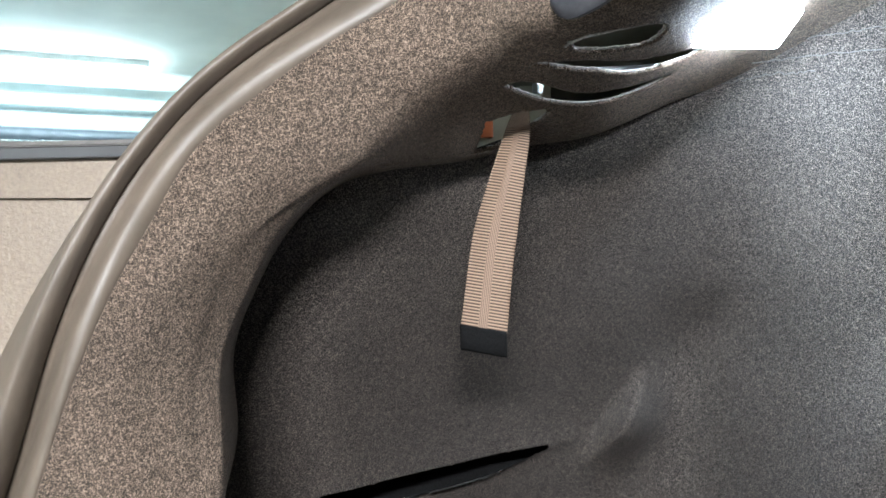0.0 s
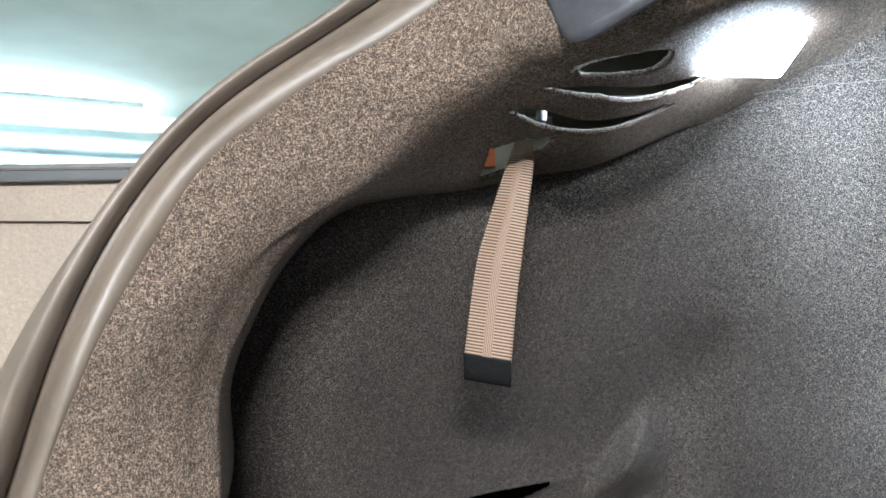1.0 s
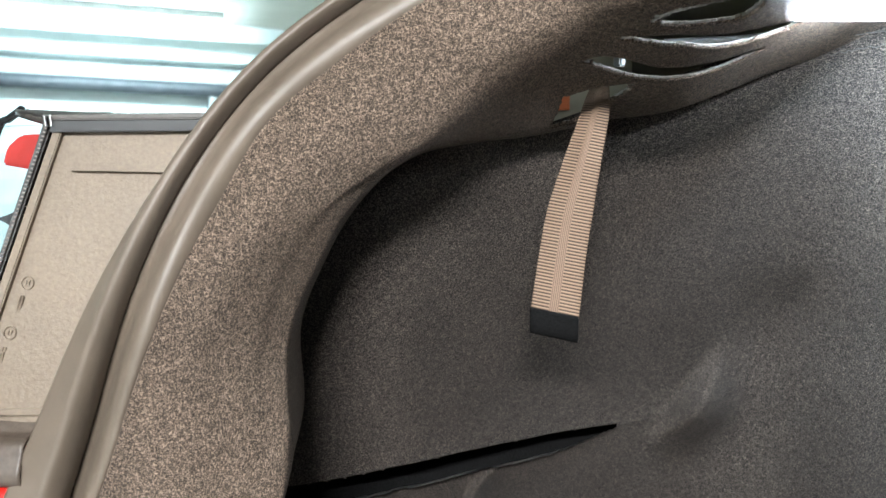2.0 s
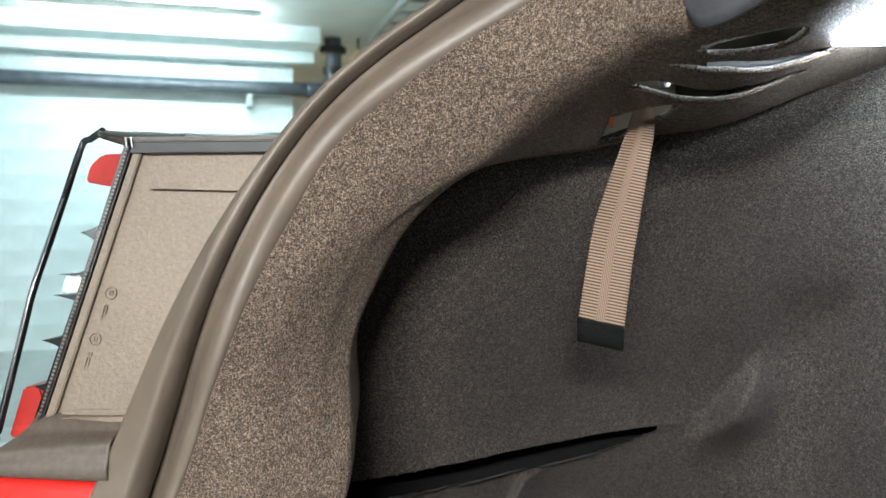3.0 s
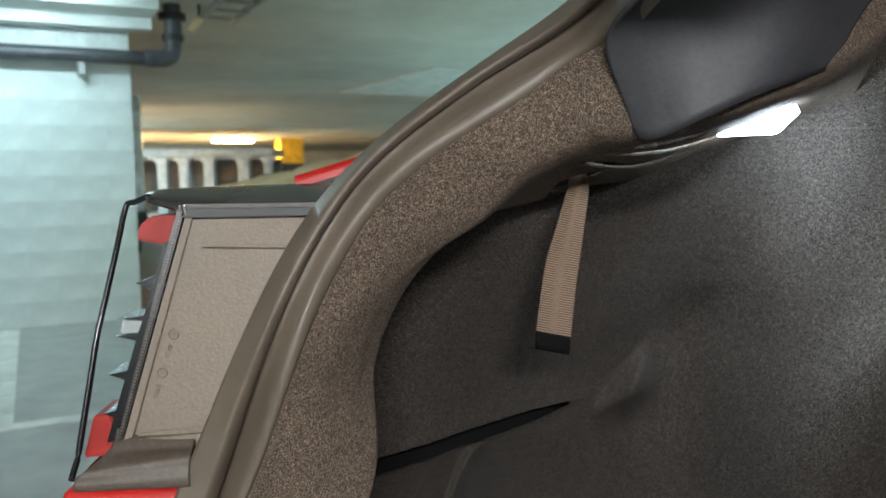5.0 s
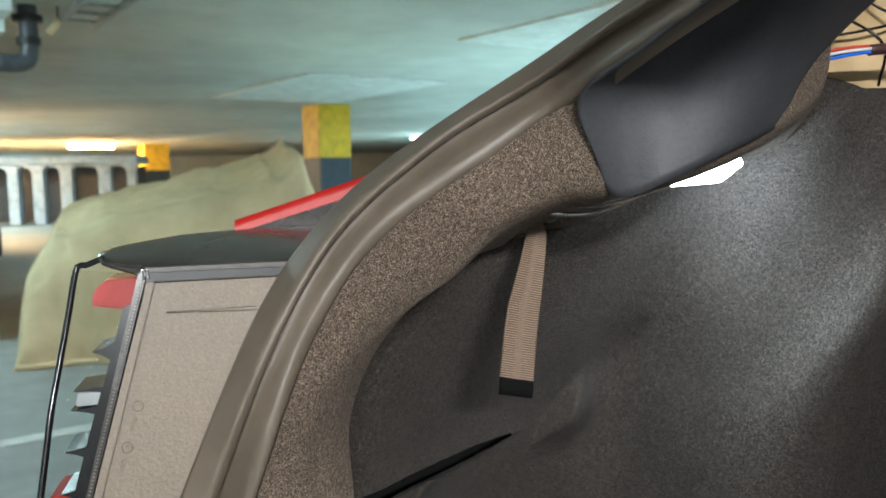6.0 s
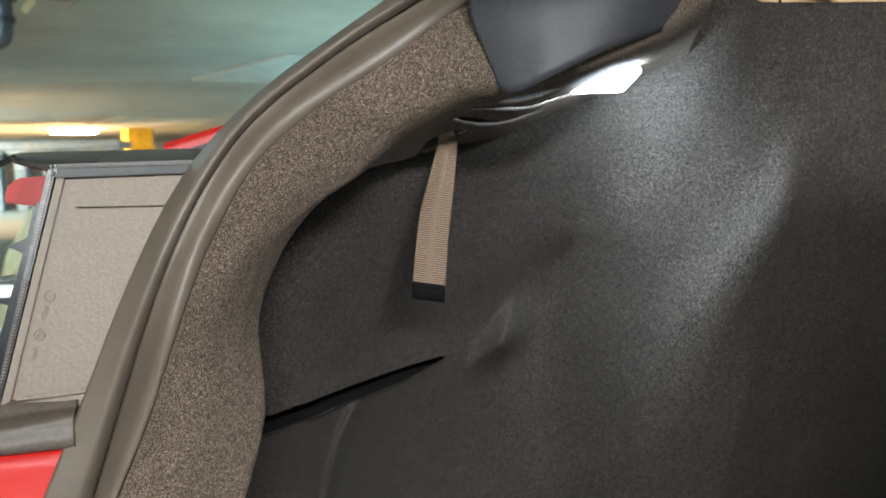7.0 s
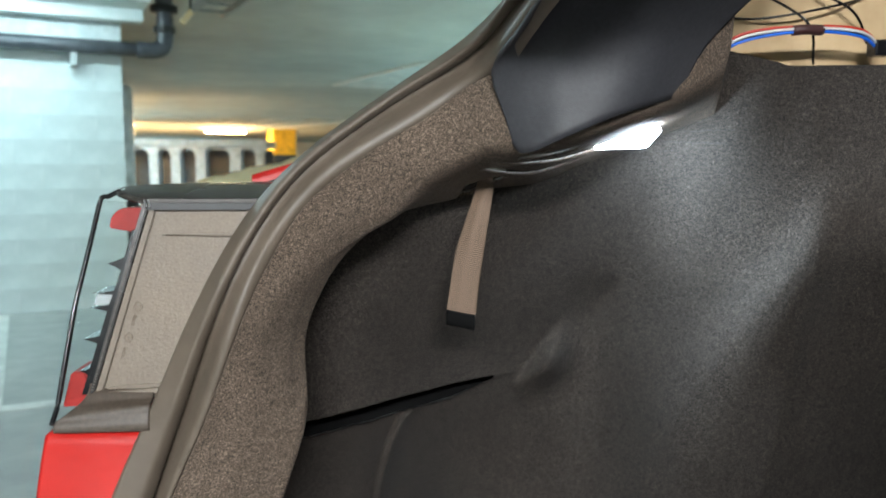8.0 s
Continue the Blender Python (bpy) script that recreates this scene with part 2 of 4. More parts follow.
def catmull(points, n):
    """n places on a smooth curve through the points, evenly by length."""
    p = np.array(points, float)
    q = np.vstack([2 * p[0] - p[1], p, 2 * p[-1] - p[-2]])
    out = []
    for i in range(1, len(q) - 2):
        for t in np.linspace(0, 1, 24, endpoint=False):
            a, b, c, d = q[i - 1], q[i], q[i + 1], q[i + 2]
            out.append(0.5 * (2 * b + (c - a) * t + (2 * a - 5 * b + 4 * c - d) * t * t + (3 * b - a - 3 * c + d) * t ** 3))
    out.append(q[-2])
    out = np.array(out)
    s = np.concatenate([[0], np.cumsum(np.linalg.norm(np.diff(out[:, :3], axis=0), axis=1))])
    want = np.linspace(0, s[-1], n)
    return np.stack([np.interp(want, s, out[:, k]) for k in range(out.shape[1])], 1)


def tube(points, radius, n=40, sides=10, closed_ends=True):
    """A round bar along a smooth curve."""
    c = catmull(points, n)
    t = np.gradient(c, axis=0)
    t /= np.linalg.norm(t, axis=1)[:, None]
    up = np.array([0.13, 0.21, 0.97])
    verts, faces = [], []
    for i in range(n):
        a = np.cross(t[i], up)
        a /= np.linalg.norm(a)
        b = np.cross(a, t[i])
        for k in range(sides):
            f = 2 * math.pi * k / sides
            verts.append(c[i] + radius * (math.cos(f) * a + math.sin(f) * b))
    for i in range(n - 1):
        for k in range(sides):
            j = (k + 1) % sides
            faces.append((i * sides + k, i * sides + j, (i + 1) * sides + j, (i + 1) * sides + k))
    if closed_ends:
        faces += [tuple(range(sides))[::-1], tuple((n - 1) * sides + k for k in range(sides))]
    return verts, faces


def grid_faces(rows, cols):
    return [(r * cols + c, r * cols + c + 1, (r + 1) * cols + c + 1, (r + 1) * cols + c) for r in range(rows - 1) for c in range(cols - 1)]


def prism(outline, y0, y1, slope=0.0, bevel=0.0):
    """An outline in x and z, given thickness along y; slope: how far y leans with z."""
    bm = bmesh.new()
    a = [bm.verts.new((x, y0 + slope * z, z)) for x, z in outline]
    b = [bm.verts.new((x, y1 + slope * z, z)) for x, z in outline]
    bm.faces.new(a)
    bm.faces.new(b[::-1])
    for i in range(len(a)):
        j = (i + 1) % len(a)
        bm.faces.new((a[i], b[i], b[j], a[j]))
    if bevel:
        bmesh.ops.bevel(bm, geom=bm.edges[:], offset=bevel, segments=2, affect="EDGES")
    return bm


def patch(rows, nu, nv):
    wide = np.array([catmull(r, nu) for r in rows])
    return np.array([catmull(wide[:, i], nv) for i in range(nu)]).transpose(1, 0, 2).reshape(-1, 3)


# ---- garage ----
floor = mesh_object("floor", [(-40, -40, 0), (40, -40, 0), (40, 60, 0), (-40, 60, 0)], [(0, 1, 2, 3)], CONCRETE, smooth=False)
tagged(floor, "worn pale grey concrete garage floor with painted lines", "floor", kind="structure")
ceiling = part("ceiling", box((80, 100, 0.2), Matrix.Translation((0, 10, CEIL + 0.1))), CEILING_PAINT)
tagged(ceiling, "low painted grey-green concrete garage ceiling", "ceiling", kind="structure")
for n, (p, s) in enumerate([((0, 48, 1.2), (60, 0.3, 2.5)), ((0, -12, 1.2), (60, 0.3, 2.5)), ((-24, 18, 1.2), (0.3, 60, 2.5)), ((24, 18, 1.2), (0.3, 60, 2.5))]):
    w = part("wall_far_%d" % (n + 1), box(s, Matrix.Translation(p)), CEILING_PAINT)
    tagged(w, "plain painted far garage wall", "wall", kind="structure")

# the white block wall that ends at CORNER
wall = part("wall_block", box((9.0, 0.18, CEIL), Matrix.Translation(gpoint(-4.502, 0.0925, CEIL / 2)) @ ALONG), MORTAR)
tagged(wall, "white painted concrete block wall with faint courses", "wall", kind="structure")

# boxed duct and beam along the top of the wall
duct = part("trim_duct", box((9.2, 0.5, 0.12), Matrix.Translation(gpoint(-4.44, -0.27, CEIL - 0.06)) @ ALONG, 0.008), BLOCK_PAINT)
tagged(duct, "white painted boxed duct under the ceiling", "duct", kind="structure")
ledge_beam = part("trim_beam", box((9.1, 0.16, 0.09), Matrix.Translation(gpoint(-4.40, -0.10, CEIL - 0.167)) @ ALONG, 0.006), BLOCK_PAINT)
tagged(ledge_beam, "white painted beam at the wall's top", "beam", kind="structure")

pipe = empty("drain_pipe", "dark grey plastic drain pipe along the block wall", "pipe")
PZ = 2.03
v, f = tube([gpoint(-9, -0.12, PZ + 0.03), gpoint(-4, -0.12, PZ + 0.01), gpoint(0.16, -0.12, PZ)], 0.055, 30, 14)
mesh_object("pipe_run", v, f, PIPE, pipe)
v, f = tube([gpoint(0.10, -0.12, PZ), gpoint(0.25, -0.12, PZ + 0.01), gpoint(0.31, -0.12, PZ + 0.09), gpoint(0.31, -0.12, CEIL)], 0.066, 30, 14)
mesh_object("elbow", v, f, PIPE, pipe)
for zz, rr in ((PZ + 0.14, 0.082), (PZ + 0.30, 0.105)):
    v, f = tube([gpoint(0.31, -0.12, zz), gpoint(0.31, -0.12, zz + 0.02), gpoint(0.31, -0.12, zz + 0.05)], rr, 6, 16)
    mesh_object("collar", v, f, RUBBER_DARK, pipe, label="black pipe collar")
for u in (-2.6, -0.35):
    part("pipe_clip", box((0.05, 0.14, 0.2), Matrix.Translation(gpoint(u, -0.07, PZ - 0.05)) @ ALONG, 0.006), GALV, pipe, "galvanised pipe clip")

stub = part("cable_end", box((0.05, 0.05, 0.13), Matrix.Translation(gpoint(0.47, -0.2, 2.30)) @ ALONG @ Matrix.Rotation(radians(38), 4, "Y"), 0.012), CANVAS)
tagged(stub, "pale taped cable end hanging beside the drain pipe", "cable")
part("cable", box((0.016, 0.016, 0.14), Matrix.Translation(gpoint(0.50, -0.2, 2.39)) @ ALONG), RUBBER_DARK, stub, "black cable up to the tray")

tray = empty("cable_tray", "galvanised ladder cable tray under the ceiling", "cable tray")
for s in (0.0, 0.26):
    part("side_rail", box((0.03, 3.0, 0.05), Matrix.Translation(gpoint(0.52 + s, -1.55, CEIL - 0.09)) @ ALONG), GALV, tray)
for k in range(9):
    part("rung", box((0.30, 0.03, 0.02), Matrix.Translation(gpoint(0.65, -0.2 - 0.32 * k, CEIL - 0.09)) @ ALONG), GALV, tray)

# painted bay lines
bay_a = part("trim_line_1", box((0.13, 2.65, 0.004), Matrix.Translation(gpoint(-0.93, -1.36, 0.002)) @ ALONG), LINE_PAINT)
bay_b = part("trim_line_2", box((9.0, 0.10, 0.004), Matrix.Translation(gpoint(-3.2, -2.66, 0.0026)) @ ALONG), LINE_PAINT)
for b in (bay_a, bay_b):
    tagged(b, "worn white painted bay line on the floor", "floor line", kind="structure")


def ceiling_tube(u, v, mat):
    lamp = empty("tube_lamp", "lit fluorescent tube in a white batten on the ceiling", "lamp", "garage tube lamps")
    lamp.matrix_world = Matrix.Translation(gpoint(u, v, CEIL)) @ ALONG
    part("batten", box((1.5, 0.10, 0.05), Matrix.Translation((0, 0, -0.027)), 0.006), PANEL_PAINT, lamp)
    vv, ff = tube([(-0.73, 0, -0.112), (0, 0, -0.112), (0.73, 0, -0.112)], 0.030, 6, 12)
    mesh_object("tube", vv, ff, mat, lamp)
    return lamp


# fittings for all of TUBES, the added unseen lamps included
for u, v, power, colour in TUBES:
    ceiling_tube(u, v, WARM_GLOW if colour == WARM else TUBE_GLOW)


def column(x, y, size):
    c = empty("column", "square concrete column painted yellow above and dark below", "column", "garage columns")
    c.matrix_world = Matrix.Translation((x, y, 0)) @ ALONG
    part("dark_shaft", box((size, size, 1.5), Matrix.Translation((0, 0, 0.75)), 0.015), COLUMN_DARK, c, "dark blue-grey painted shaft")
    part("yellow_band", box((size + 0.006, size + 0.006, CEIL - 1.5), Matrix.Translation((0, 0, 1.5 + (CEIL - 1.5) / 2)), 0.012), YELLOW, c, "yellow painted band")
    return c


column(1.12, 14.7, 0.64)
column(-3.75, 30.5, 0.86)
for x, y, s, d in ((0.85, 12.0, 2.2, 3.4), (3.2, 6.6, 2.0, 2.6), (-2.9, 25.5, 2.4, 4.5)):
    b = part("ceiling_board", box((s, d, 0.02), Matrix.Translation((x, y, CEIL - 0.011)) @ ALONG), PANEL_PAINT)
    tagged(b, "pale square board fixed flat to the ceiling", "ceiling board", "ceiling boards")


def shelter():
    """A low white painted row of bays: square posts with haunches under a flat roof, far down the garage."""
    sh = empty("bay_shelter", "low white painted shelter with square posts and dark bays", "shelter")
    part("roof", box((5.6, 2.6, 0.24), Matrix.Translation((-6.20, 25.0, 1.76)), 0.11), SHELTER_PAINT, sh)
    # dark panel added behind the posts so the bays come out dark
    part("back_panel", box((5.3, 0.1, 1.6), Matrix.Translation((-6.15, 26.2, 0.8))), PIPE, sh, "dark panel added behind the bays")
    for x, w in ((-8.3, 0.34), (-7.45, 0.34), (-6.65, 0.34), (-6.02, 0.36), (-5.3, 0.38), (-4.30, 0.42), (-3.60, 0.28)):
        post = part("post", box((w * 0.8, 0.5, 1.64), Matrix.Translation((x, 24.05, 0.82)), 0.03), SHELTER_PAINT, sh)
        part("haunch", prism([(x - w * 0.4 - 0.30, 1.63), (x - w * 0.4 + 0.02, 1.63), (x - w * 0.4 + 0.02, 1.36), (x - w * 0.4 - 0.06, 1.52)], 23.84, 24.26), SHELTER_PAINT, post)
        part("haunch", prism([(x + w * 0.4 + 0.14, 1.63), (x + w * 0.4 - 0.02, 1.63), (x + w * 0.4 - 0.02, 1.44), (x + w * 0.4 + 0.05, 1.56)], 23.84, 24.26), SHELTER_PAINT, post)
    return sh


shelter()


def covered_car():
    """A car under a loose canvas cover, drawn up to a point over its roof edge, with hanging folds."""
    nx, ny = 120, 110
    xs, ys = np.linspace(-1.0, 1.0, nx), np.linspace(0.0, 4.2, ny)
    verts = []
    for y in ys:
        for x in xs:
            top = np.interp(x, [-1.0, -0.93, -0.80, -0.2, 0.30, 0.50, 0.55, 0.585, 0.72, 0.86, 1.0], [0.0, 0.70, 0.97, 1.12, 1.27, 1.42, 1.50, 1.47, 1.05, 0.62, 0.0])
            fall = np.interp(y, [0.0, 0.10, 0.35, 1.2, 3.0, 4.0, 4.2], [0.0, 0.55, 0.82, 1.0, 0.97, 0.6, 0.0])
            peak = math.exp(-((x - 0.52) / 0.16) ** 2) * (1 - math.exp(-((y - 0.6) / 0.5) ** 2)) * 0.10
            z = top * fall - peak
            folds = noise.noise(Vector((x * 5.0 + z * 1.5, y * 3.0, z * 0.7))) * 0.045 + noise.noise(Vector((x * 14, y * 9, z * 1.8))) * 0.014
            pull = math.atan2(x - 0.55, 1.62 - z)
            folds += 0.022 * math.sin(15 * pull + 2.5 * y) * min(1, z) + 0.016 * abs(noise.noise(Vector((x * 7, y * 2.5, z * 5)))) * min(1, z * 2)
            edge = 1 + 0.04 * math.sin(17 * x + 5 * y)
            verts.append((x + folds * 0.7, y + folds * (1.2 if y < 0.5 else 0.3), max(0.004, (z + folds * min(1, z * 2)) * (edge if z < 0.2 else 1))))
    car = empty("covered_car", "parked car under a loose cream canvas cover with folds", "covered car")
    ob = mesh_object("cover", verts, grid_faces(ny, nx), CANVAS, car)
    so = ob.modifiers.new("cloth", "SOLIDIFY")
    so.thickness = 0.006
    hem = [verts[i] for i in range(0, nx, 6)] + [verts[r * nx + nx - 1] for r in range(6, ny, 6)]
    v_, f_ = tube([(p[0] * 0.985, p[1] + 0.01, p[2] + 0.02) for p in hem], 0.016, 160, 8)
    mesh_object("hem", v_, f_, CANVAS, car, label="gathered hem of the cover")
    return car


def parked_van():
    """A white van, all but its rear corner hidden by the block wall."""
    van = empty("parked_van", "white parked van with rounded rear corner and dark bumper", "van")
    van.matrix_world = Matrix.Translation((-5.15, 12.74, 0)) @ ALONG
    part("body", box((1.9, 4.6, 1.62), Matrix.Translation((0, 0, 1.42)), 0.12), VAN_PAINT, van)
    part("bumper", box((1.94, 4.7, 0.42), Matrix.Translation((0, 0, 0.44)), 0.08), RUBBER_DARK, van, "black plastic bumper and sill")
    part("rear_window", box((1.5, 0.02, 0.55), Matrix.Translation((-0.05, -2.305, 1.75)), 0.008), BLACK, van, "dark rear window")
    for x in (-0.82, 0.82):
        for y in (-1.5, 1.5):
            bm = bmesh.new()
            bmesh.ops.create_cone(bm, cap_ends=True, segments=24, radius1=0.33, radius2=0.33, depth=0.2, matrix=Matrix.Translation((x, y, 0.33)) @ Matrix.Rotation(radians(90), 4, "Y"))
            part("wheel", bm, RUBBER_DARK, van, "black tyre")
    return van


parked_van()
cover = covered_car()
cover.matrix_world = Matrix.Translation((-0.50, 5.35, 0)) @ Matrix.Rotation(radians(6), 4, "Z") @ Matrix.Diagonal((1.2, 1, 1.03, 1))

# ---- boot side lining ----
# rails of the felt rim: S beside the rubber seal, M its bend, Q the edge of the recess
BESIDE_SEAL = [
    (-0.263, 0.3787, 0.7601), (-0.2175, 0.3629, 0.8756), (-0.1843, 0.3518, 0.9501), (-0.1668, 0.3459, 0.9957),
    (-0.1516, 0.3501, 1.0356), (-0.1356, 0.3581, 1.07), (-0.1112, 0.3608, 1.1108), (-0.084, 0.3714, 1.1375),
    (-0.0522, 0.3745, 1.1609), (-0.0136, 0.3765, 1.1839), (0.0333, 0.3641, 1.2158), (0.1021, 0.3398, 1.2403),
    (0.1882, 0.3436, 1.2621), (0.225, 0.352, 1.268),
]
BEND = [
    (-0.1938, 0.3795, 0.7618), (-0.1513, 0.3719, 0.8816), (-0.1302, 0.3682, 0.9513), (-0.1243, 0.3699, 1.0086),
    (-0.1117, 0.3712, 1.0493), (-0.0941, 0.3737, 1.0719), (-0.0693, 0.3764, 1.0912), (-0.039, 0.3799, 1.1099),
    (-0.007, 0.3802, 1.138), (0.03, 0.368, 1.156), (0.056, 0.342, 1.162), (0.112, 0.328, 1.176),
    (0.176, 0.348, 1.196), (0.222, 0.362, 1.222),
]
RECESS_EDGE = [
    (-0.1699, 0.3821, 0.7631), (-0.1302, 0.3794, 0.8824), (-0.1129, 0.382, 0.9444), (-0.1136, 0.3861, 1.0069),
    (-0.099, 0.3918, 1.0477), (-0.0784, 0.385, 1.079), (-0.05, 0.39, 1.103), (-0.025, 0.427, 1.1130),
    (0.0132, 0.453, 1.1205), (0.055, 0.473, 1.1305), (0.098, 0.474, 1.1370), (0.148, 0.476, 1.1560),
    (0.205, 0.476, 1.1740), (0.25, 0.442, 1.19),
]
RIM = list(zip(BESIDE_SEAL, BEND, RECESS_EDGE))
NA, NC = 560, 230
RAILS = catmull([(*r[1], *r[0], *r[2]) for r in RIM], NA)  # evenly by M
M_RAIL, S_RAIL, Q_RAIL = RAILS[:, 0:3], RAILS[:, 3:6], RAILS[:, 6:9]


def smooth01(t):
    t = np.clip(t, 0, 1)
    return t * t * (3 - 2 * t)


def rim_verts():
    rows = []
    for i in range(NA):
        s, m, q = S_RAIL[i], M_RAIL[i], Q_RAIL[i]
        d = q - s
        d[1] = 0
        d = d / np.linalg.norm(d) * float(np.interp(q[0], [-0.06, 0.02], [1, 0]))
        prof = [s, s * 0.75 + m * 0.25 + np.array([0, -0.002, 0]), s * 0.4 + m * 0.6 + np.array([0, -0.0045, 0]), m, m * 0.45 + q * 0.55, q,
                q + d * 0.0015 + np.array([0, 0.006, 0]), q - d * 0.003 + np.array([0, 0.03, 0]), q - d * 0.012 + np.array([0, 0.07, 0]), q - d * 0.03 + np.array([0, 0.16, 0])]
        rows.append(catmull(prof, NC))
    return np.array(rows)


rim = rim_verts()
# openings through the ledge: outlines in plan, cut along their edges
SLOTS = [
    [(0.0600, 0.358), (0.069, 0.3525), (0.088, 0.3530), (0.103, 0.3570), (0.1085, 0.366), (0.104, 0.3790), (0.086, 0.3745), (0.069, 0.3675)],
    [(0.0466, 0.3801), (0.0528, 0.3741), (0.0732, 0.3778), (0.1008, 0.3947), (0.1339, 0.4055), (0.139, 0.4119), (0.1286, 0.4168), (0.1016, 0.4106), (0.077, 0.3926), (0.0513, 0.3783)],
    [(0.0327, 0.3987), (0.0382, 0.3964), (0.0526, 0.4), (0.0764, 0.4173), (0.1037, 0.427), (0.1292, 0.4305), (0.1119, 0.4394), (0.0866, 0.4359), (0.0565, 0.4229)],
    [(0.0252, 0.4311), (0.0385, 0.4325), (0.0527, 0.4343), (0.0658, 0.4328), (0.0583, 0.4495), (0.0453, 0.4624), (0.0181, 0.4696)],
]


def inside(poly, p):
    hit = False
    for (x0, y0), (x1, y1) in zip(poly, poly[1:] + poly[:1]):
        if (y0 > p[1]) != (y1 > p[1]) and p[0] < (x1 - x0) * (p[1] - y0) / (y1 - y0) + x0:
            hit = not hit
    return hit


def nearest(poly, p):
    a = np.array(poly)
    b = np.roll(a, -1, 0)
    k = np.clip(((p - a) * (b - a)).sum(1) / ((b - a) ** 2).sum(1), 0, 1)
    q = a + k[:, None] * (b - a)
    d = np.linalg.norm(q - p, axis=1)
    n = int(d.argmin())
    return d[n], q[n]


cut, moved = set(), set()
lower = 0.52                      # share of the rim's width where the ledge begins
for si, poly in enumerate(SLOTS):
    fine_poly = [tuple(p) for p in catmull([(*p, 0) for p in poly + poly[:1]], 60)[:-1, :2]] if si < 3 else poly
    lo, hi = np.min(poly, 0) - 0.004, np.max(poly, 0) + 0.004
    near = (rim[:, :, 0] > lo[0]) & (rim[:, :, 0] < hi[0]) & (rim[:, :, 1] > lo[1]) & (rim[:, :, 1] < hi[1]) & (rim[:, :, 2] < 1.185)
    near[:, :8] = near[:, -1] = near[-1] = False
    spots = np.argwhere(near)
    for i, k in spots:
        d, q = nearest(fine_poly, rim[i, k, :2])
        if d < 0.0010 and (i, k) not in moved:
            rim[i, k, :2] = q
            moved.add((i, k))
    for i, k in spots:
        c4 = (rim[i, k] + rim[i + 1, k] + rim[i, k + 1] + rim[i + 1, k + 1]) / 4
        if inside(fine_poly, c4[:2]):
            cut.add(int(i * NC + k))
rim_liner = mesh_object("wall_rim", rim.reshape(-1, 3), [q for q in grid_faces(NA, NC) if q[0] not in cut], CARPET)
so = rim_liner.modifiers.new("thick", "SOLIDIFY")
so.thickness, so.offset = 0.0025, 1.0
# frayed felt paled further for lamplight at the slots; slit copy kept dim
LIT_FRAY = varied("lit_frayed_felt", (0.16, 0.15, 0.14), (0.42, 0.40, 0.37), 700, 0.8, grain=900, strength=0.6, distance=0.0006)
SLIT_FRAY = varied("dim_slit_edge", (0.035, 0.031, 0.028), (0.095, 0.086, 0.078), 700, 0.85, grain=900, strength=0.6, distance=0.0006)
flat_rim = rim[150:, 60:].reshape(-1, 3)
for poly in SLOTS:
    loop = catmull([(*p, 0) for p in poly + poly[:1]], 90)[:, :2]
    pts = []
    for p in loop:
        near_v = flat_rim[((flat_rim[:, :2] - p) ** 2).sum(1).argsort()[:3]]
        pts.append((p[0] + random.gauss(0, 0.0003), p[1] + random.gauss(0, 0.0003), float(near_v[:, 2].min()) - 0.0003))
    v, f = tube(pts, 0.0009, 180, 5)
    mesh_object("slot_edge", v, f, LIT_FRAY, rim_liner, label="frayed edge of a slot, paled for lamplight")
tagged(rim_liner, "dark brown-grey needle felt rim of the boot lining", "boot lining", kind="structure")

# the recessed side: depth y at stations along x, each by height
REAR_STATIONS = [
    (-0.20, [(1.30, 0.44), (1.10, 0.460), (1.00, 0.480), (0.90, 0.520), (0.70, 0.56)]),
    (-0.09, [(1.30, 0.44), (1.10, 0.465), (1.01, 0.486), (0.90, 0.530), (0.70, 0.58)]),
    (-0.03, [(1.30, 0.46), (1.12, 0.472), (1.05, 0.496), (0.90, 0.570), (0.70, 0.62)]),
    (0.05, [(1.30, 0.48), (1.135, 0.495), (1.05, 0.530), (0.91, 0.618), (0.70, 0.67)]),
    (0.13, [(1.30, 0.46), (1.155, 0.488), (1.05, 0.555), (0.91, 0.644), (0.70, 0.68)]),
]
FRONT_STATIONS = [
    (0.20, [(1.30, 0.37), (1.175, 0.460), (1.05, 0.560), (0.95, 0.630), (0.70, 0.66)]),
    (0.265, [(1.30, 0.37), (1.180, 0.424), (1.05, 0.492), (0.95, 0.525), (0.70, 0.58)]),
    (0.33, [(1.30, 0.39), (1.200, 0.424), (1.05, 0.448), (0.95, 0.472), (0.70, 0.53)]),
    (0.42, [(1.30, 0.40), (1.200, 0.430), (1.05, 0.447), (0.90, 0.484), (0.70, 0.540)]),
    (0.80, [(1.30, 0.40), (1.200, 0.425), (1.05, 0.440), (0.90, 0.475), (0.70, 0.53)]),
]
STATIONS = REAR_STATIONS + FRONT_STATIONS


def recess_grid(x0, x1, z0, z1, step):
    xs, zs = np.arange(x0, x1 + 1e-6, step), np.arange(z0, z1 + 1e-6, step)
    cols = []
    for x, ctrl in STATIONS:
        c = catmull([(z, y, 0) for z, y in ctrl], 120)
        o = np.argsort(c[:, 0])
        cols.append(np.interp(zs, c[o, 0], c[o, 1]))
    cols, sx = np.array(cols), np.array([s[0] for s in STATIONS])
    fine = catmull(np.column_stack([sx, np.zeros((len(sx), 2)), cols]), 400)
    y = np.stack([np.interp(xs, fine[:, 0], fine[:, 3 + k]) for k in range(len(zs))], 0)
    return xs, zs, y


XS, ZS, YR = recess_grid(-0.2, 0.8, 0.70, 1.30, 0.0025)
XX, ZZ = np.meshgrid(XS, ZS)
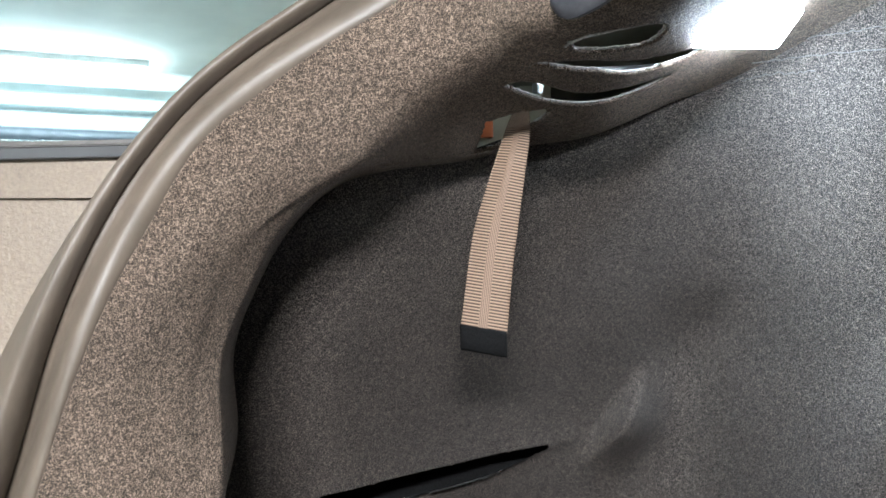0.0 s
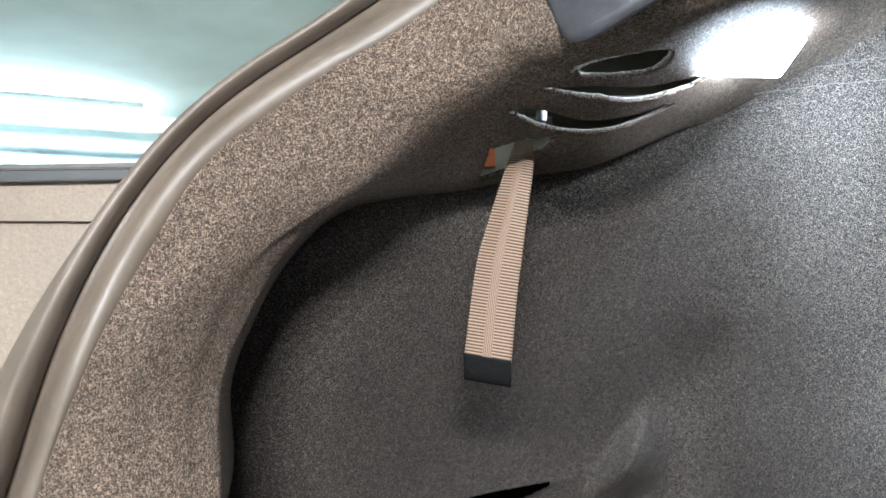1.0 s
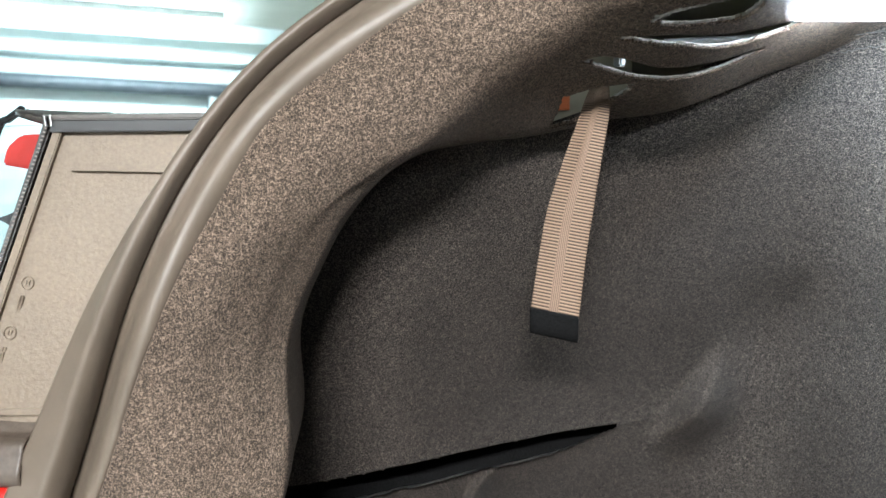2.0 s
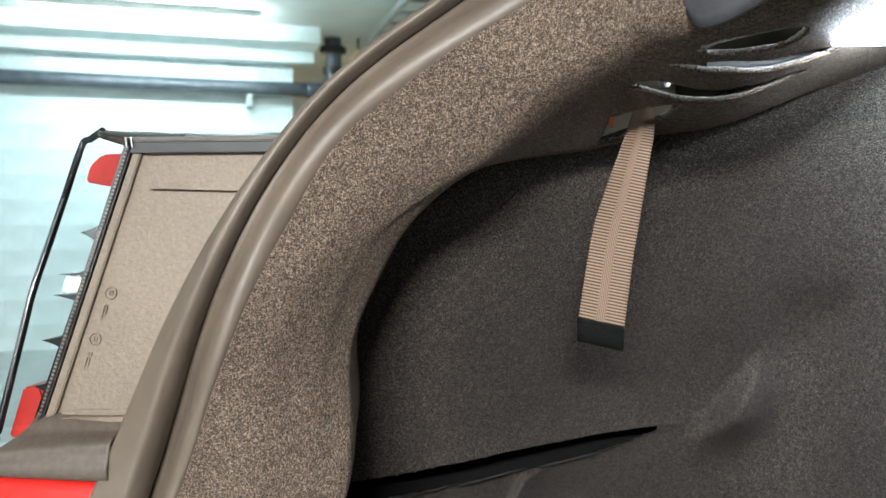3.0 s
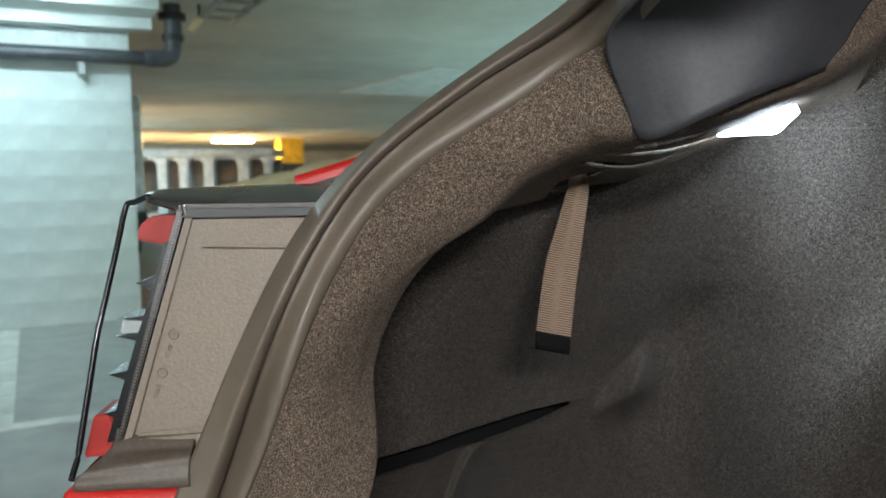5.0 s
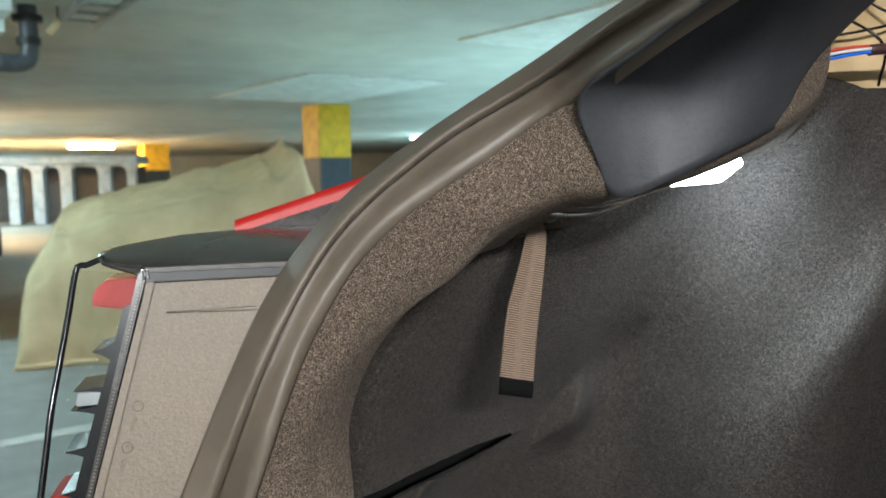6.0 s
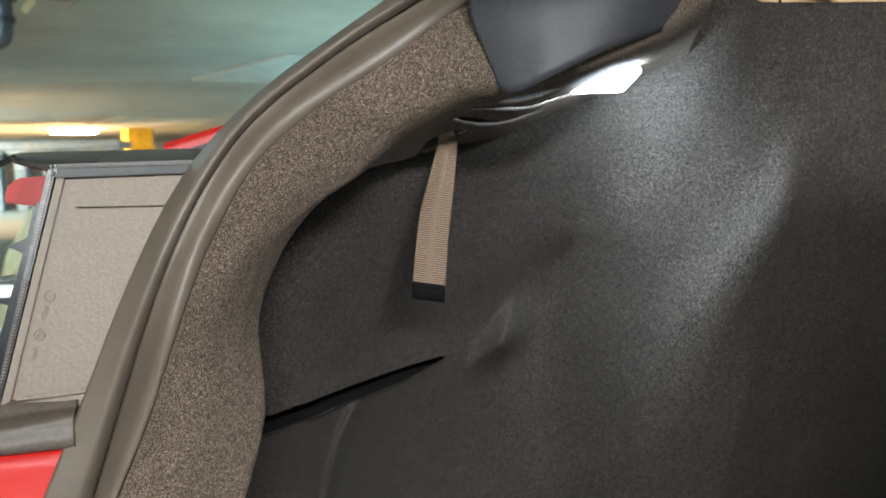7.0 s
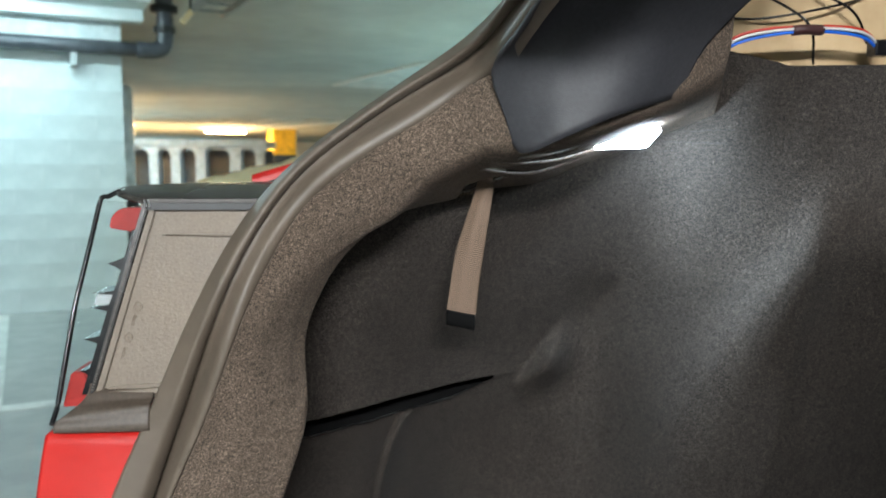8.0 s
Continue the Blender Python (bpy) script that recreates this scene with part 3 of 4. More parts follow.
# undercut below the pocket: a fold line that rises forward and dies out
fold = np.interp(XX, [-0.2, -0.14, -0.08, 0.0, 0.10, 0.8], [0.880, 0.888, 0.900, 0.9035, 0.909, 0.93])
fade = 1 - smooth01((XX - 0.02) / 0.085)
gap = 0.019 * fade + 0.0001
down = fold - ZZ
YR = YR + 0.016 * fade * smooth01((down - gap) / 0.004)
# a bead down the lower panel and the fold along the wheel arch
below = np.maximum(down - gap, 0) * (1 - smooth01((XX - 0.02) / 0.2))
YR = YR + 0.40 * below
bead = XX - np.interp(ZZ, [0.70, 0.79, 0.845, 0.882, 0.93], [-0.060, -0.050, -0.037, -0.021, 0.002])
YR = YR - 0.014 * smooth01((bead + 0.003) / 0.005) * np.exp(-(np.maximum(bead, 0) / 0.014) ** 2) * smooth01((down - gap - 0.002) / 0.01)
arch = (XX - np.interp(ZZ, [0.70, 0.80, 0.884, 0.94, 0.975, 1.035, 1.09, 1.3], [0.222, 0.246, 0.263, 0.277, 0.290, 0.316, 0.345, 0.43])) * 0.947
YR = YR - 0.024 * np.exp(-(arch / np.where(arch < 0, 0.017, 0.046)) ** 2) * (1 - smooth01((ZZ - 1.03) / 0.14))
# soft ridge where the pocket meets the wheel arch
ax, az = 0.128, 0.912
along = (XX - ax) * 0.5 + (ZZ - az) * 0.866
across = (XX - ax) * 0.866 - (ZZ - az) * 0.5
YR = YR - 0.030 * np.exp(-((along - 0.018) / 0.034) ** 2) * smooth01((across + 0.012) / 0.016) * np.exp(-(np.maximum(across - 0.004, 0) / 0.030) ** 2)
# upper edge of the lining towards the open body
top_edge = np.interp(XX, [-0.2, 0.19, 0.205, 0.24, 0.30, 0.36, 0.8], [1.30, 1.30, 1.25, 1.245, 1.235, 1.238, 1.25])
under_rim = np.interp(XX, [-0.19, -0.125, -0.100, -0.075, -0.047, -0.020, 0.016, 0.055, 0.098, 0.148, 0.180, 0.2], [1.02, 1.06, 1.10, 1.12, 1.130, 1.128, 1.124, 1.138, 1.154, 1.170, 1.20, 1.3])
top_edge = np.minimum(top_edge, under_rim)
lip_row = np.rint((fold[0] - ZS[0]) / 0.0025).astype(int)
low_row = np.rint((fold[0] - gap[0] - ZS[0]) / 0.0025).astype(int)
open_gap = np.zeros(XX.shape, bool)
for c in range(len(XS)):
    ZZ[lip_row[c], c] = fold[0, c]
    if gap[0, c] > 0.0035:
        ZZ[low_row[c], c] = fold[0, c] - gap[0, c]
        open_gap[low_row[c]:lip_row[c], c] = True
keep = (ZZ <= top_edge + 0.001) & (XX > -0.185) & ~open_gap
ZT = np.minimum(ZZ, top_edge)
verts = np.stack([XX, YR, ZT], -1).reshape(-1, 3)
faces = [q for q in grid_faces(len(ZS), len(XS)) if keep.reshape(-1)[q[0]]]
side = mesh_object("wall_side", verts, faces, SHADED_FELT)
# black sheet stands in for the deep shade inside the gap
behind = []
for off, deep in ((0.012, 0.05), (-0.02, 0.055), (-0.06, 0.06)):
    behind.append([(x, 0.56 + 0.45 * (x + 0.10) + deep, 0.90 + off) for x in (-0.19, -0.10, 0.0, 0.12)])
mesh_object("gap_shade_sheet", patch(behind, 30, 10), grid_faces(10, 30), FELT_BLACK, side, label="black sheet in place of shade behind the gap")
SLITS = [  # frayed slits and creases where the lining folds under the ledge
    [(0.176, 0.462, 1.1690), (0.195, 0.4590, 1.1700), (0.214, 0.455, 1.1710), (0.235, 0.443, 1.1702), (0.262, 0.4295, 1.169)],
    [(0.205, 0.450, 1.1795), (0.222, 0.4425, 1.1800), (0.238, 0.4345, 1.1805), (0.262, 0.4215, 1.181)],
    [(0.173, 0.478, 1.1610), (0.185, 0.474, 1.1625), (0.199, 0.468, 1.1640), (0.221, 0.457, 1.1630)],
    [(0.073, 0.4965, 1.1335), (0.088, 0.4965, 1.1355), (0.102, 0.4955, 1.1370), (0.116, 0.4935, 1.1400)],
    [(0.133, 0.5040, 1.1320), (0.150, 0.5035, 1.1320), (0.175, 0.5010, 1.1335), (0.191, 0.4985, 1.1330)],
    [(0.119, 0.5010, 1.1370), (0.131, 0.5000, 1.1385), (0.143, 0.4980, 1.1390), (0.162, 0.4960, 1.1402)],
]
for pts in SLITS:
    line = catmull(pts, 26) + np.array([[random.gauss(0, 0.0002), -0.0006, random.gauss(0, 0.0004)] for _ in range(26)])
    v, f = tube([tuple(p) for p in line], 0.0003, 80, 5)
    mesh_object("slit_edge", v, f, SLIT_FRAY, side, label="pale frayed edge of a slit")
tagged(side, "needle felt boot side lining over the wheel arch, darkened for shade", "boot lining", kind="structure")

# ---- rubber seal ----
SEAL_INNER = BESIDE_SEAL[:11] + [(0.046, 0.29, 1.24), (0.055, 0.222, 1.256), (0.075, 0.12, 1.28)]
SEAL_GROOVE = [
    (-0.2737, 0.3726, 0.7563), (-0.2294, 0.3656, 0.8821), (-0.1989, 0.3603, 0.9668), (-0.1788, 0.3506, 1.0218),
    (-0.1586, 0.3513, 1.0701), (-0.136, 0.3581, 1.1112), (-0.1062, 0.3719, 1.15), (-0.0787, 0.3767, 1.1699),
    (-0.0524, 0.3866, 1.1901), (-0.0211, 0.3831, 1.21), (0.0217, 0.3699, 1.2337), (0.0383, 0.3181, 1.2531),
    (0.0495, 0.2348, 1.2677), (0.0693, 0.1214, 1.2909),
]
SEAL_OUTER = [
    (-0.2992, 0.3398, 0.7625), (-0.2553, 0.3413, 0.8857), (-0.2225, 0.3457, 0.9652), (-0.2019, 0.3473, 1.0168),
    (-0.1817, 0.3571, 1.0627), (-0.1605, 0.3734, 1.105), (-0.1286, 0.3889, 1.1457), (-0.0975, 0.4003, 1.1741),
    (-0.0635, 0.4053, 1.1979), (-0.0279, 0.3928, 1.2208), (0.0137, 0.3726, 1.2459), (0.034, 0.3238, 1.2646),
    (0.0468, 0.237, 1.2804), (0.0654, 0.1237, 1.3053),
]


def eased(rows, width):
    """Rows of points evened out along a line by a running mean."""
    pad = np.pad(rows, ((width // 2, width // 2), (0, 0)), mode="edge")
    return np.stack([np.convolve(pad[:, c], np.ones(width) / width, mode="valid") for c in range(rows.shape[1])], 1)


def abreast(rail, a, t):
    """The place on a rail that lies straight across from each place a with direction t."""
    out = []
    for p, d in zip(a, t):
        far = np.abs((rail - p) @ d) + np.where(np.linalg.norm(rail - p, axis=1) > 0.07, 9.0, 0.0)
        out.append(rail[int(far.argmin())])
    return np.array(out)


def seal_strip(prof, count):
    """A length of the seal: a profile (0 inner edge, 1 groove, 2 outer edge; height) swept along the three rails."""
    n = 320
    a = eased(catmull(SEAL_INNER, n), 9)
    t = np.gradient(a, axis=0)
    t /= np.linalg.norm(t, axis=1)[:, None]
    g = eased(abreast(catmull(SEAL_GROOVE, 1500), a, t), 25)
    o = eased(abreast(catmull(SEAL_OUTER, 1500), a, t), 25)
    pr = catmull([(p[0] * 0.02, p[1], 0) for p in prof], count)
    up = np.cross(o - a, t)
    up /= np.linalg.norm(up, axis=1)[:, None]
    up *= np.where(up[:, 1] > 0, -1, 1)[:, None]
    up = eased(up + np.array([0, -1.0, 0]), 41)
    up /= np.linalg.norm(up, axis=1)[:, None]
    verts = []
    for i in range(n):
        for p in pr:
            k = p[0] / 0.02
            verts.append((a[i] + (g[i] - a[i]) * k if k < 1 else g[i] + (o[i] - g[i]) * (k - 1)) + up[i] * p[1])
    return verts, grid_faces(n, len(pr))


seal = empty("weather_strip", "satin grey-brown rubber seal with a groove round the boot opening", "rubber seal")
v, f = seal_strip([(-0.40, -0.012), (-0.20, -0.0085), (-0.06, -0.0045), (0.0, -0.0012), (0.08, 0.0010), (0.20, 0.0022), (0.34, 0.0022), (0.46, 0.0008), (0.58, -0.0014), (0.72, -0.0042), (0.88, -0.0064), (1.06, -0.0070)], 52)
mesh_object("bulb", v, f, RUBBER, seal)
v, f = seal_strip([(1.06, -0.0080), (1.00, -0.0056), (0.985, -0.0024), (1.00, 0.0008), (1.05, 0.0036), (1.14, 0.0056), (1.25, 0.0064), (1.36, 0.0054), (1.50, 0.0026), (1.68, -0.0014), (1.86, -0.0054), (1.98, -0.0084), (2.02, -0.0130), (1.92, -0.0240)], 64)
mesh_object("outer_lip", v, f, RUBBER, seal)

# ---- pillar trim ----
TRIM_ROWS = [
    [(0.0525, 0.338, 1.172), (0.0560, 0.334, 1.1600), (0.066, 0.326, 1.1595), (0.088, 0.316, 1.1700), (0.127, 0.317, 1.187), (0.178, 0.344, 1.203)],
    [(0.0370, 0.344, 1.221), (0.0520, 0.333, 1.2210), (0.070, 0.324, 1.2270), (0.095, 0.317, 1.2320), (0.150, 0.312, 1.245), (0.205, 0.340, 1.250)],
    [(0.046, 0.280, 1.243), (0.065, 0.272, 1.257), (0.090, 0.266, 1.270), (0.120, 0.264, 1.282), (0.190, 0.272, 1.305), (0.265, 0.320, 1.310)],
    [(0.055, 0.200, 1.263), (0.080, 0.190, 1.285), (0.110, 0.182, 1.303), (0.145, 0.182, 1.320), (0.230, 0.205, 1.355), (0.330, 0.280, 1.370)],
    [(0.070, 0.080, 1.285), (0.095, 0.070, 1.310), (0.130, 0.060, 1.330), (0.170, 0.062, 1.355), (0.260, 0.090, 1.400), (0.380, 0.200, 1.420)],
]


trim_ob = mesh_object("pillar_trim", patch(TRIM_ROWS, 60, 60), grid_faces(60, 60), TRIM)
so = trim_ob.modifiers.new("thick", "SOLIDIFY")
so.thickness, so.offset = 0.003, 1.0
tagged(trim_ob, "black grained plastic pillar trim above the boot lining", "plastic trim")

# ---- boot lamp ----
boot_lamp = empty("boot_lamp", "lit white rectangular boot lamp set in the lining", "lamp")
LAMP_MID, LX = Vector((0.1575, 0.3935, 1.1750)), Vector((0.055, 0.0140, 0.0022)).normalized()
LY = Vector((-0.0045, 0.0285, -0.0172)).normalized()
LZ = LX.cross(LY).normalized()   # away from the lit side
LY = LZ.cross(LX)
LM = Matrix.Translation(LAMP_MID) @ Matrix((LX, LY, LZ)).transposed().to_4x4()
part("lamp_window", box((0.051, 0.0270, 0.0135), LM @ Matrix.Translation((0, 0.0022, 0.00225)), 0.003), LED_GLOW, boot_lamp, "glowing white lamp window")
part("lamp_frame", box((0.055, 0.0310, 0.0145), LM @ Matrix.Translation((0, 0.0022, 0.0105)), 0.0015), TRIM, boot_lamp, "black plastic lamp frame")
area_lamp("boot_light", LAMP_MID + Vector((0.002, -0.002, -0.0165)), (0.05, 0.022), 1.55, (0.70, 0.87, 1.0), Vector((0.68, -0.11, -0.73)).to_track_quat("-Z", "Y").to_matrix().to_4x4())

# ---- pull strap ----
strap = empty("pull_strap", "tan-grey woven nylon pull strap hanging from a slot", "strap")


def strap_mesh():
    mid = catmull([(0.0505, 0.472, 1.146), (0.0478, 0.457, 1.137), (0.0452, 0.4450, 1.127), (0.038, 0.4385, 1.10), (0.030, 0.437, 1.065), (0.0235, 0.4345, 1.018)], 70)
    half = np.interp(np.linspace(0, 1, 70), [0, 0.1, 0.35, 0.62, 1], [0.0050, 0.0060, 0.0086, 0.0118, 0.0127])
    verts, uvs, cols = [], [], 13
    length = 0.135
    for i in range(70):
        for side in (0, 1):
            for k in range(cols):
                a = k / (cols - 1) * 2 - 1
                curl = (1 - i / 69) * 0.004 * abs(a) ** 1.5
                tilt = a * 0.0025
                verts.append((mid[i][0] + a * half[i], mid[i][1] + curl - tilt + (0.0014 if side else 0), mid[i][2] - 0.0022 * a * min(1, i / 30)))
                uvs.append((k / (cols - 1), i / 69 * length / 0.05))
    faces = []
    for i in range(69):
        o, p = i * 2 * cols, (i + 1) * 2 * cols
        for k in range(cols - 1):
            faces.append((o + k, p + k, p + k + 1, o + k + 1))
            faces.append((o + cols + k, o + cols + k + 1, p + cols + k + 1, p + cols + k))
        for k, flip in ((0, 1), (cols - 1, 0)):
            q = (o + k, o + cols + k, p + cols + k, p + k)
            faces.append(q if flip == 0 else q[::-1])
    return verts, faces, uvs


v, f, uvs = strap_mesh()
web = mesh_object("webbing", v, f, WEBBING, strap)
layer = web.data.uv_layers.new(name="UVMap")
for lp in web.data.loops:
    layer.data[lp.index].uv = uvs[lp.vertex_index]
TAB_Y = catmull([(0.0235, 0.4350, 1.019), (0.0236, 0.4370, 1.010), (0.0238, 0.4405, 1.0055)], 10)
tv = []
for p in TAB_Y:
    for k in range(9):
        a = k / 8 * 2 - 1
        tv.append((p[0] + a * 0.0127, p[1] - a * 0.0025, p[2] - 0.0022 * a))
tab = mesh_object("end_tab", tv, grid_faces(10, 9), FELT_BLACK, strap, label="black felt end tab")
so = tab.modifiers.new("thick", "SOLIDIFY")
so.thickness = 0.002

# ---- tail lamp ----
lamp = empty("tail_lamp", "rear lamp with clear lens, red reflectors and textured housing", "tail lamp")
SL = 0.178                       # how the lamp leans outward with height


def ly(y, z):
    return y + SL * (z - 1.116)


Y0 = 0.397 - SL * 1.116
# side wall of the housing that faces the boot
housing = part("housing", prism([(-0.231, 1.1175), (-0.270, 0.972), (-0.262, 0.962), (-0.205, 0.966), (-0.170, 1.04), (-0.115, 1.1175)], Y0, Y0 + 0.02, SL, 0.001), HOUSING, lamp)
housing_edge = part("housing_edge", prism([(-0.2375, 1.1185), (-0.2325, 1.1185), (-0.2720, 0.9700), (-0.2765, 0.966)], Y0 - 0.004, Y0 + 0.01, SL, 0.001), HOUSING_DARK, lamp, "ribbed dark housing edge")
# pale teeth imitate fine glints along the ribbed dark edge
for k in range(70):
    z = 1.114 - k * 0.00205
    x = -0.2325 - (1.1185 - z) * 0.266
    part("edge_tooth", box((0.0014, 0.0010, 0.0009), Matrix.Translation((x - 0.0018, ly(0.397, z) - 0.0042, z)) @ Matrix.Rotation(radians(15), 4, "Y"), 0.0003), TOOTH, housing_edge)
part("housing_lip", prism([(-0.2318, 1.116), (-0.2268, 1.116), (-0.2655, 0.972), (-0.2712, 0.970)], Y0 - 0.003, Y0 + 0.004, SL, 0.0006), HOUSING, lamp)
part("base_fillet", prism([(-0.262, 0.968), (-0.266, 0.972), (-0.256, 0.9745), (-0.203, 0.9770), (-0.205, 0.966)], Y0 - 0.004, Y0 + 0.004, SL, 0.003), HOUSING, lamp)
part("rib", prism([(-0.222, 1.0925), (-0.125, 1.0905), (-0.125, 1.0935)], Y0 - 0.0035, Y0 + 0.003, SL), HOUSING, housing)
base_rows = [[(x, ly(0.397, z) + dy, z + lift * k) for k, x in enumerate((-0.298 + dx, -0.274, -0.250, -0.226))] for dx, dy, z, lift in
             ((0.020, 0.006, 0.974, 0.0), (0.022, -0.001, 0.968, 0.0006), (0.016, -0.005, 0.961, 0.0012), (0.008, -0.0115, 0.9545, 0.0026), (0.002, -0.0125, 0.9515, 0.0022), (0.000, -0.0110, 0.944, 0.0), (0.000, 0.03, 0.9435, 0.0))]
ob = mesh_object("base_ledge", patch(base_rows, 40, 50), grid_faces(50, 40), BASE_SHADED, lamp, label="moulded brown base of the lamp with a crease, toned down for shade")
so = ob.modifiers.new("thick", "SOLIDIFY")
so.thickness = 0.002
# top plate running out to the body side
top_rows = [
    [(-0.236, 0.393, 1.1135), (-0.20, 0.394, 1.1140), (-0.15, 0.395, 1.1140), (-0.08, 0.396, 1.1140)],
    [(-0.240, 0.395, 1.1185), (-0.20, 0.396, 1.1195), (-0.15, 0.398, 1.1195), (-0.08, 0.40, 1.1195)],
    [(-0.262, 0.408, 1.126), (-0.21, 0.43, 1.127), (-0.15, 0.44, 1.127), (-0.08, 0.44, 1.127)],
    [(-0.262, 0.450, 1.130), (-0.21, 0.50, 1.131), (-0.15, 0.51, 1.131), (-0.08, 0.51, 1.131)],
    [(-0.225, 0.540, 1.131), (-0.18, 0.58, 1.131), (-0.13, 0.59, 1.131), (-0.08, 0.59, 1.131)],
]
tp = mesh_object("top_plate", patch(top_rows, 30, 24), grid_faces(24, 30), HOUSING_DARK, lamp, label="dark satin top of the lamp")
so = tp.modifiers.new("thick", "SOLIDIFY")
so.thickness = 0.003
# proud dark strip paints the shade band below the lamp's top
part("top_shade_strip", prism([(-0.2335, 1.1120), (-0.100, 1.1125), (-0.100, 1.1178), (-0.2325, 1.1178)], Y0 - 0.0050, Y0 + 0.002, SL, 0.0005), RUBBER_DARK, lamp, "dark strip for the shade under the lamp's top")
part("top_bevel", prism([(-0.2325, 1.1180), (-0.100, 1.1180), (-0.100, 1.1212), (-0.2345, 1.1208)], Y0 - 0.0062, Y0 + 0.004, SL, 0.0008), TOP_GREY, lamp, "satin grey bevel along the lamp's top")
for dx in (0.0, 0.0030):
    part("clip_pin", box((0.0012, 0.004, 0.0060), Matrix.Translation((-0.2345 + dx, ly(0.397, 1.118) - 0.0060, 1.1175)) @ Matrix.Rotation(radians(-10), 4, "Y"), 0.0004), CHROME, lamp, "bright clip pin")
# black rim line of the clear lens
rim_pts = [(-0.2605, ly(0.410, 1.1265), 1.1265), (-0.279, ly(0.420, 1.119), 1.119), (-0.2925, ly(0.405, 1.04), 1.035), (-0.302, ly(0.40, 0.958), 0.958), (-0.306, ly(0.40, 0.944), 0.944)]
c = []
for a, b in zip(rim_pts[:-1], rim_pts[1:]):
    c += [tuple(np.array(a) * (1 - k) + np.array(b) * k) for k in (0, 0.33, 0.66)]
v, f = tube(c + [rim_pts[-1]], 0.0021, 60, 8)
mesh_object("lens_rim", v, f, BLACK, lamp, label="thin black lens rim")
# clear lens: inner side pane and rear pane
lens_rows = [[(x, y, z), ((x + x1) / 2, (y + y1) / 2 - 0.001, (z + z1) / 2), (x1, y1, z1)] for (x, y, z), (x1, y1, z1) in
             (((-0.278, ly(0.4195, 1.118), 1.118), (-0.238, ly(0.404, 1.1165), 1.1165)), ((-0.292, ly(0.405, 1.038), 1.038), (-0.2575, ly(0.404, 1.038), 1.038)),
              ((-0.3015, ly(0.40, 0.962), 0.962), (-0.277, ly(0.403, 0.966), 0.966)))]
lens = mesh_object("lens", patch(lens_rows, 12, 24), grid_faces(24, 12), GLASS, lamp, label="clear plastic lens")
so = lens.modifiers.new("thick", "SOLIDIFY")
so.thickness = 0.0012
lens.visible_shadow = False
# red reflectors
part("red_reflector", prism([(-0.2685, 1.0965), (-0.267, 1.106), (-0.260, 1.1125), (-0.2375, 1.1135), (-0.244, 1.0925)], Y0 + 0.012, Y0 + 0.05, SL, 0.0012), RED_LENS, lamp, "red plastic reflector")
part("red_reflector", prism([(-0.3015, 0.955), (-0.2955, 0.982), (-0.285, 0.983), (-0.279, 0.968), (-0.284, 0.956)], Y0 + 0.012, Y0 + 0.05, SL, 0.0012), RED_LENS, lamp, "red plastic reflector")


def mark_ring(x, z, r):
    pts = [(x + r * math.cos(a), ly(0.397, z + r * math.sin(a)) - 0.0004, z + r * math.sin(a)) for a in np.linspace(0, 2 * math.pi, 13)]
    v_, f_ = tube(pts, 0.0004, 26, 6)
    mesh_object("moulded_ring", v_, f_, HOUSING, housing, label="moulded ring mark")


mark_ring(-0.2405, 1.036, 0.0032)
mark_ring(-0.2475, 1.0115, 0.0032)
for zc, ln in ((1.0245, 0.011), (0.9985, 0.007), (1.036, 0.0028), (1.0115, 0.0028), (1.0035, 0.002)):
    xc = -0.2405 - (1.036 - zc) * 0.286
    for dx in (-0.0008, 0.0008):
        part("moulded_bar", box((0.0006, 0.0006, ln), Matrix.Translation((xc + dx, ly(0.397, zc) - 0.0003, zc)) @ Matrix.Rotation(radians(15.5), 4, "Y")), HOUSING, housing, "moulded line mark")


def fin(tip, top, bottom, mat=BLACK, label=""):
    """A blade between the housing edge and its tip, hollowed above and below."""
    tip, top, bottom = np.array(tip), np.array(top), np.array(bottom)
    up = [tuple(top * (1 - k) ** 2 + 2 * k * (1 - k) * (top * 0.25 + np.array([top[0], tip[1]]) * 0.75) + tip * k * k) for k in np.linspace(0, 1, 8)]
    dn = [tuple(bottom * (1 - k) ** 2 + 2 * k * (1 - k) * (bottom * 0.3 + np.array([bottom[0], tip[1]]) * 0.7) + tip * k * k) for k in np.linspace(1, 0, 8)]
    part("fin", prism(up + dn[1:], Y0 + 0.012, Y0 + 0.05, SL), mat, lamp, label)


fin((-0.269, 1.0680), (-0.2445, 1.0930), (-0.2535, 1.0520))
fin((-0.2805, 1.0445), (-0.2535, 1.0520), (-0.2560, 1.0410))
fin((-0.2825, 1.0330), (-0.2565, 1.0360), (-0.2610, 1.0230))
fin((-0.2870, 1.0080), (-0.2620, 1.0220), (-0.2700, 0.9970))
fin((-0.2890, 0.9830), (-0.2700, 0.9970), (-0.2760, 0.9700))
part("spine", prism([(-0.236, 1.100), (-0.2495, 1.095), (-0.2580, 1.062), (-0.2680, 1.030), (-0.2860, 0.965), (-0.274, 0.966)], Y0 + 0.010, Y0 + 0.055, SL), BLACK, lamp, "black inner spine")
part("reflector_bar", prism([(-0.2785, 1.0435), (-0.258, 1.043), (-0.260, 1.0345), (-0.2805, 1.034)], Y0 + 0.016, Y0 + 0.05, SL, 0.001), CHROME, lamp, "bright reflector bar")

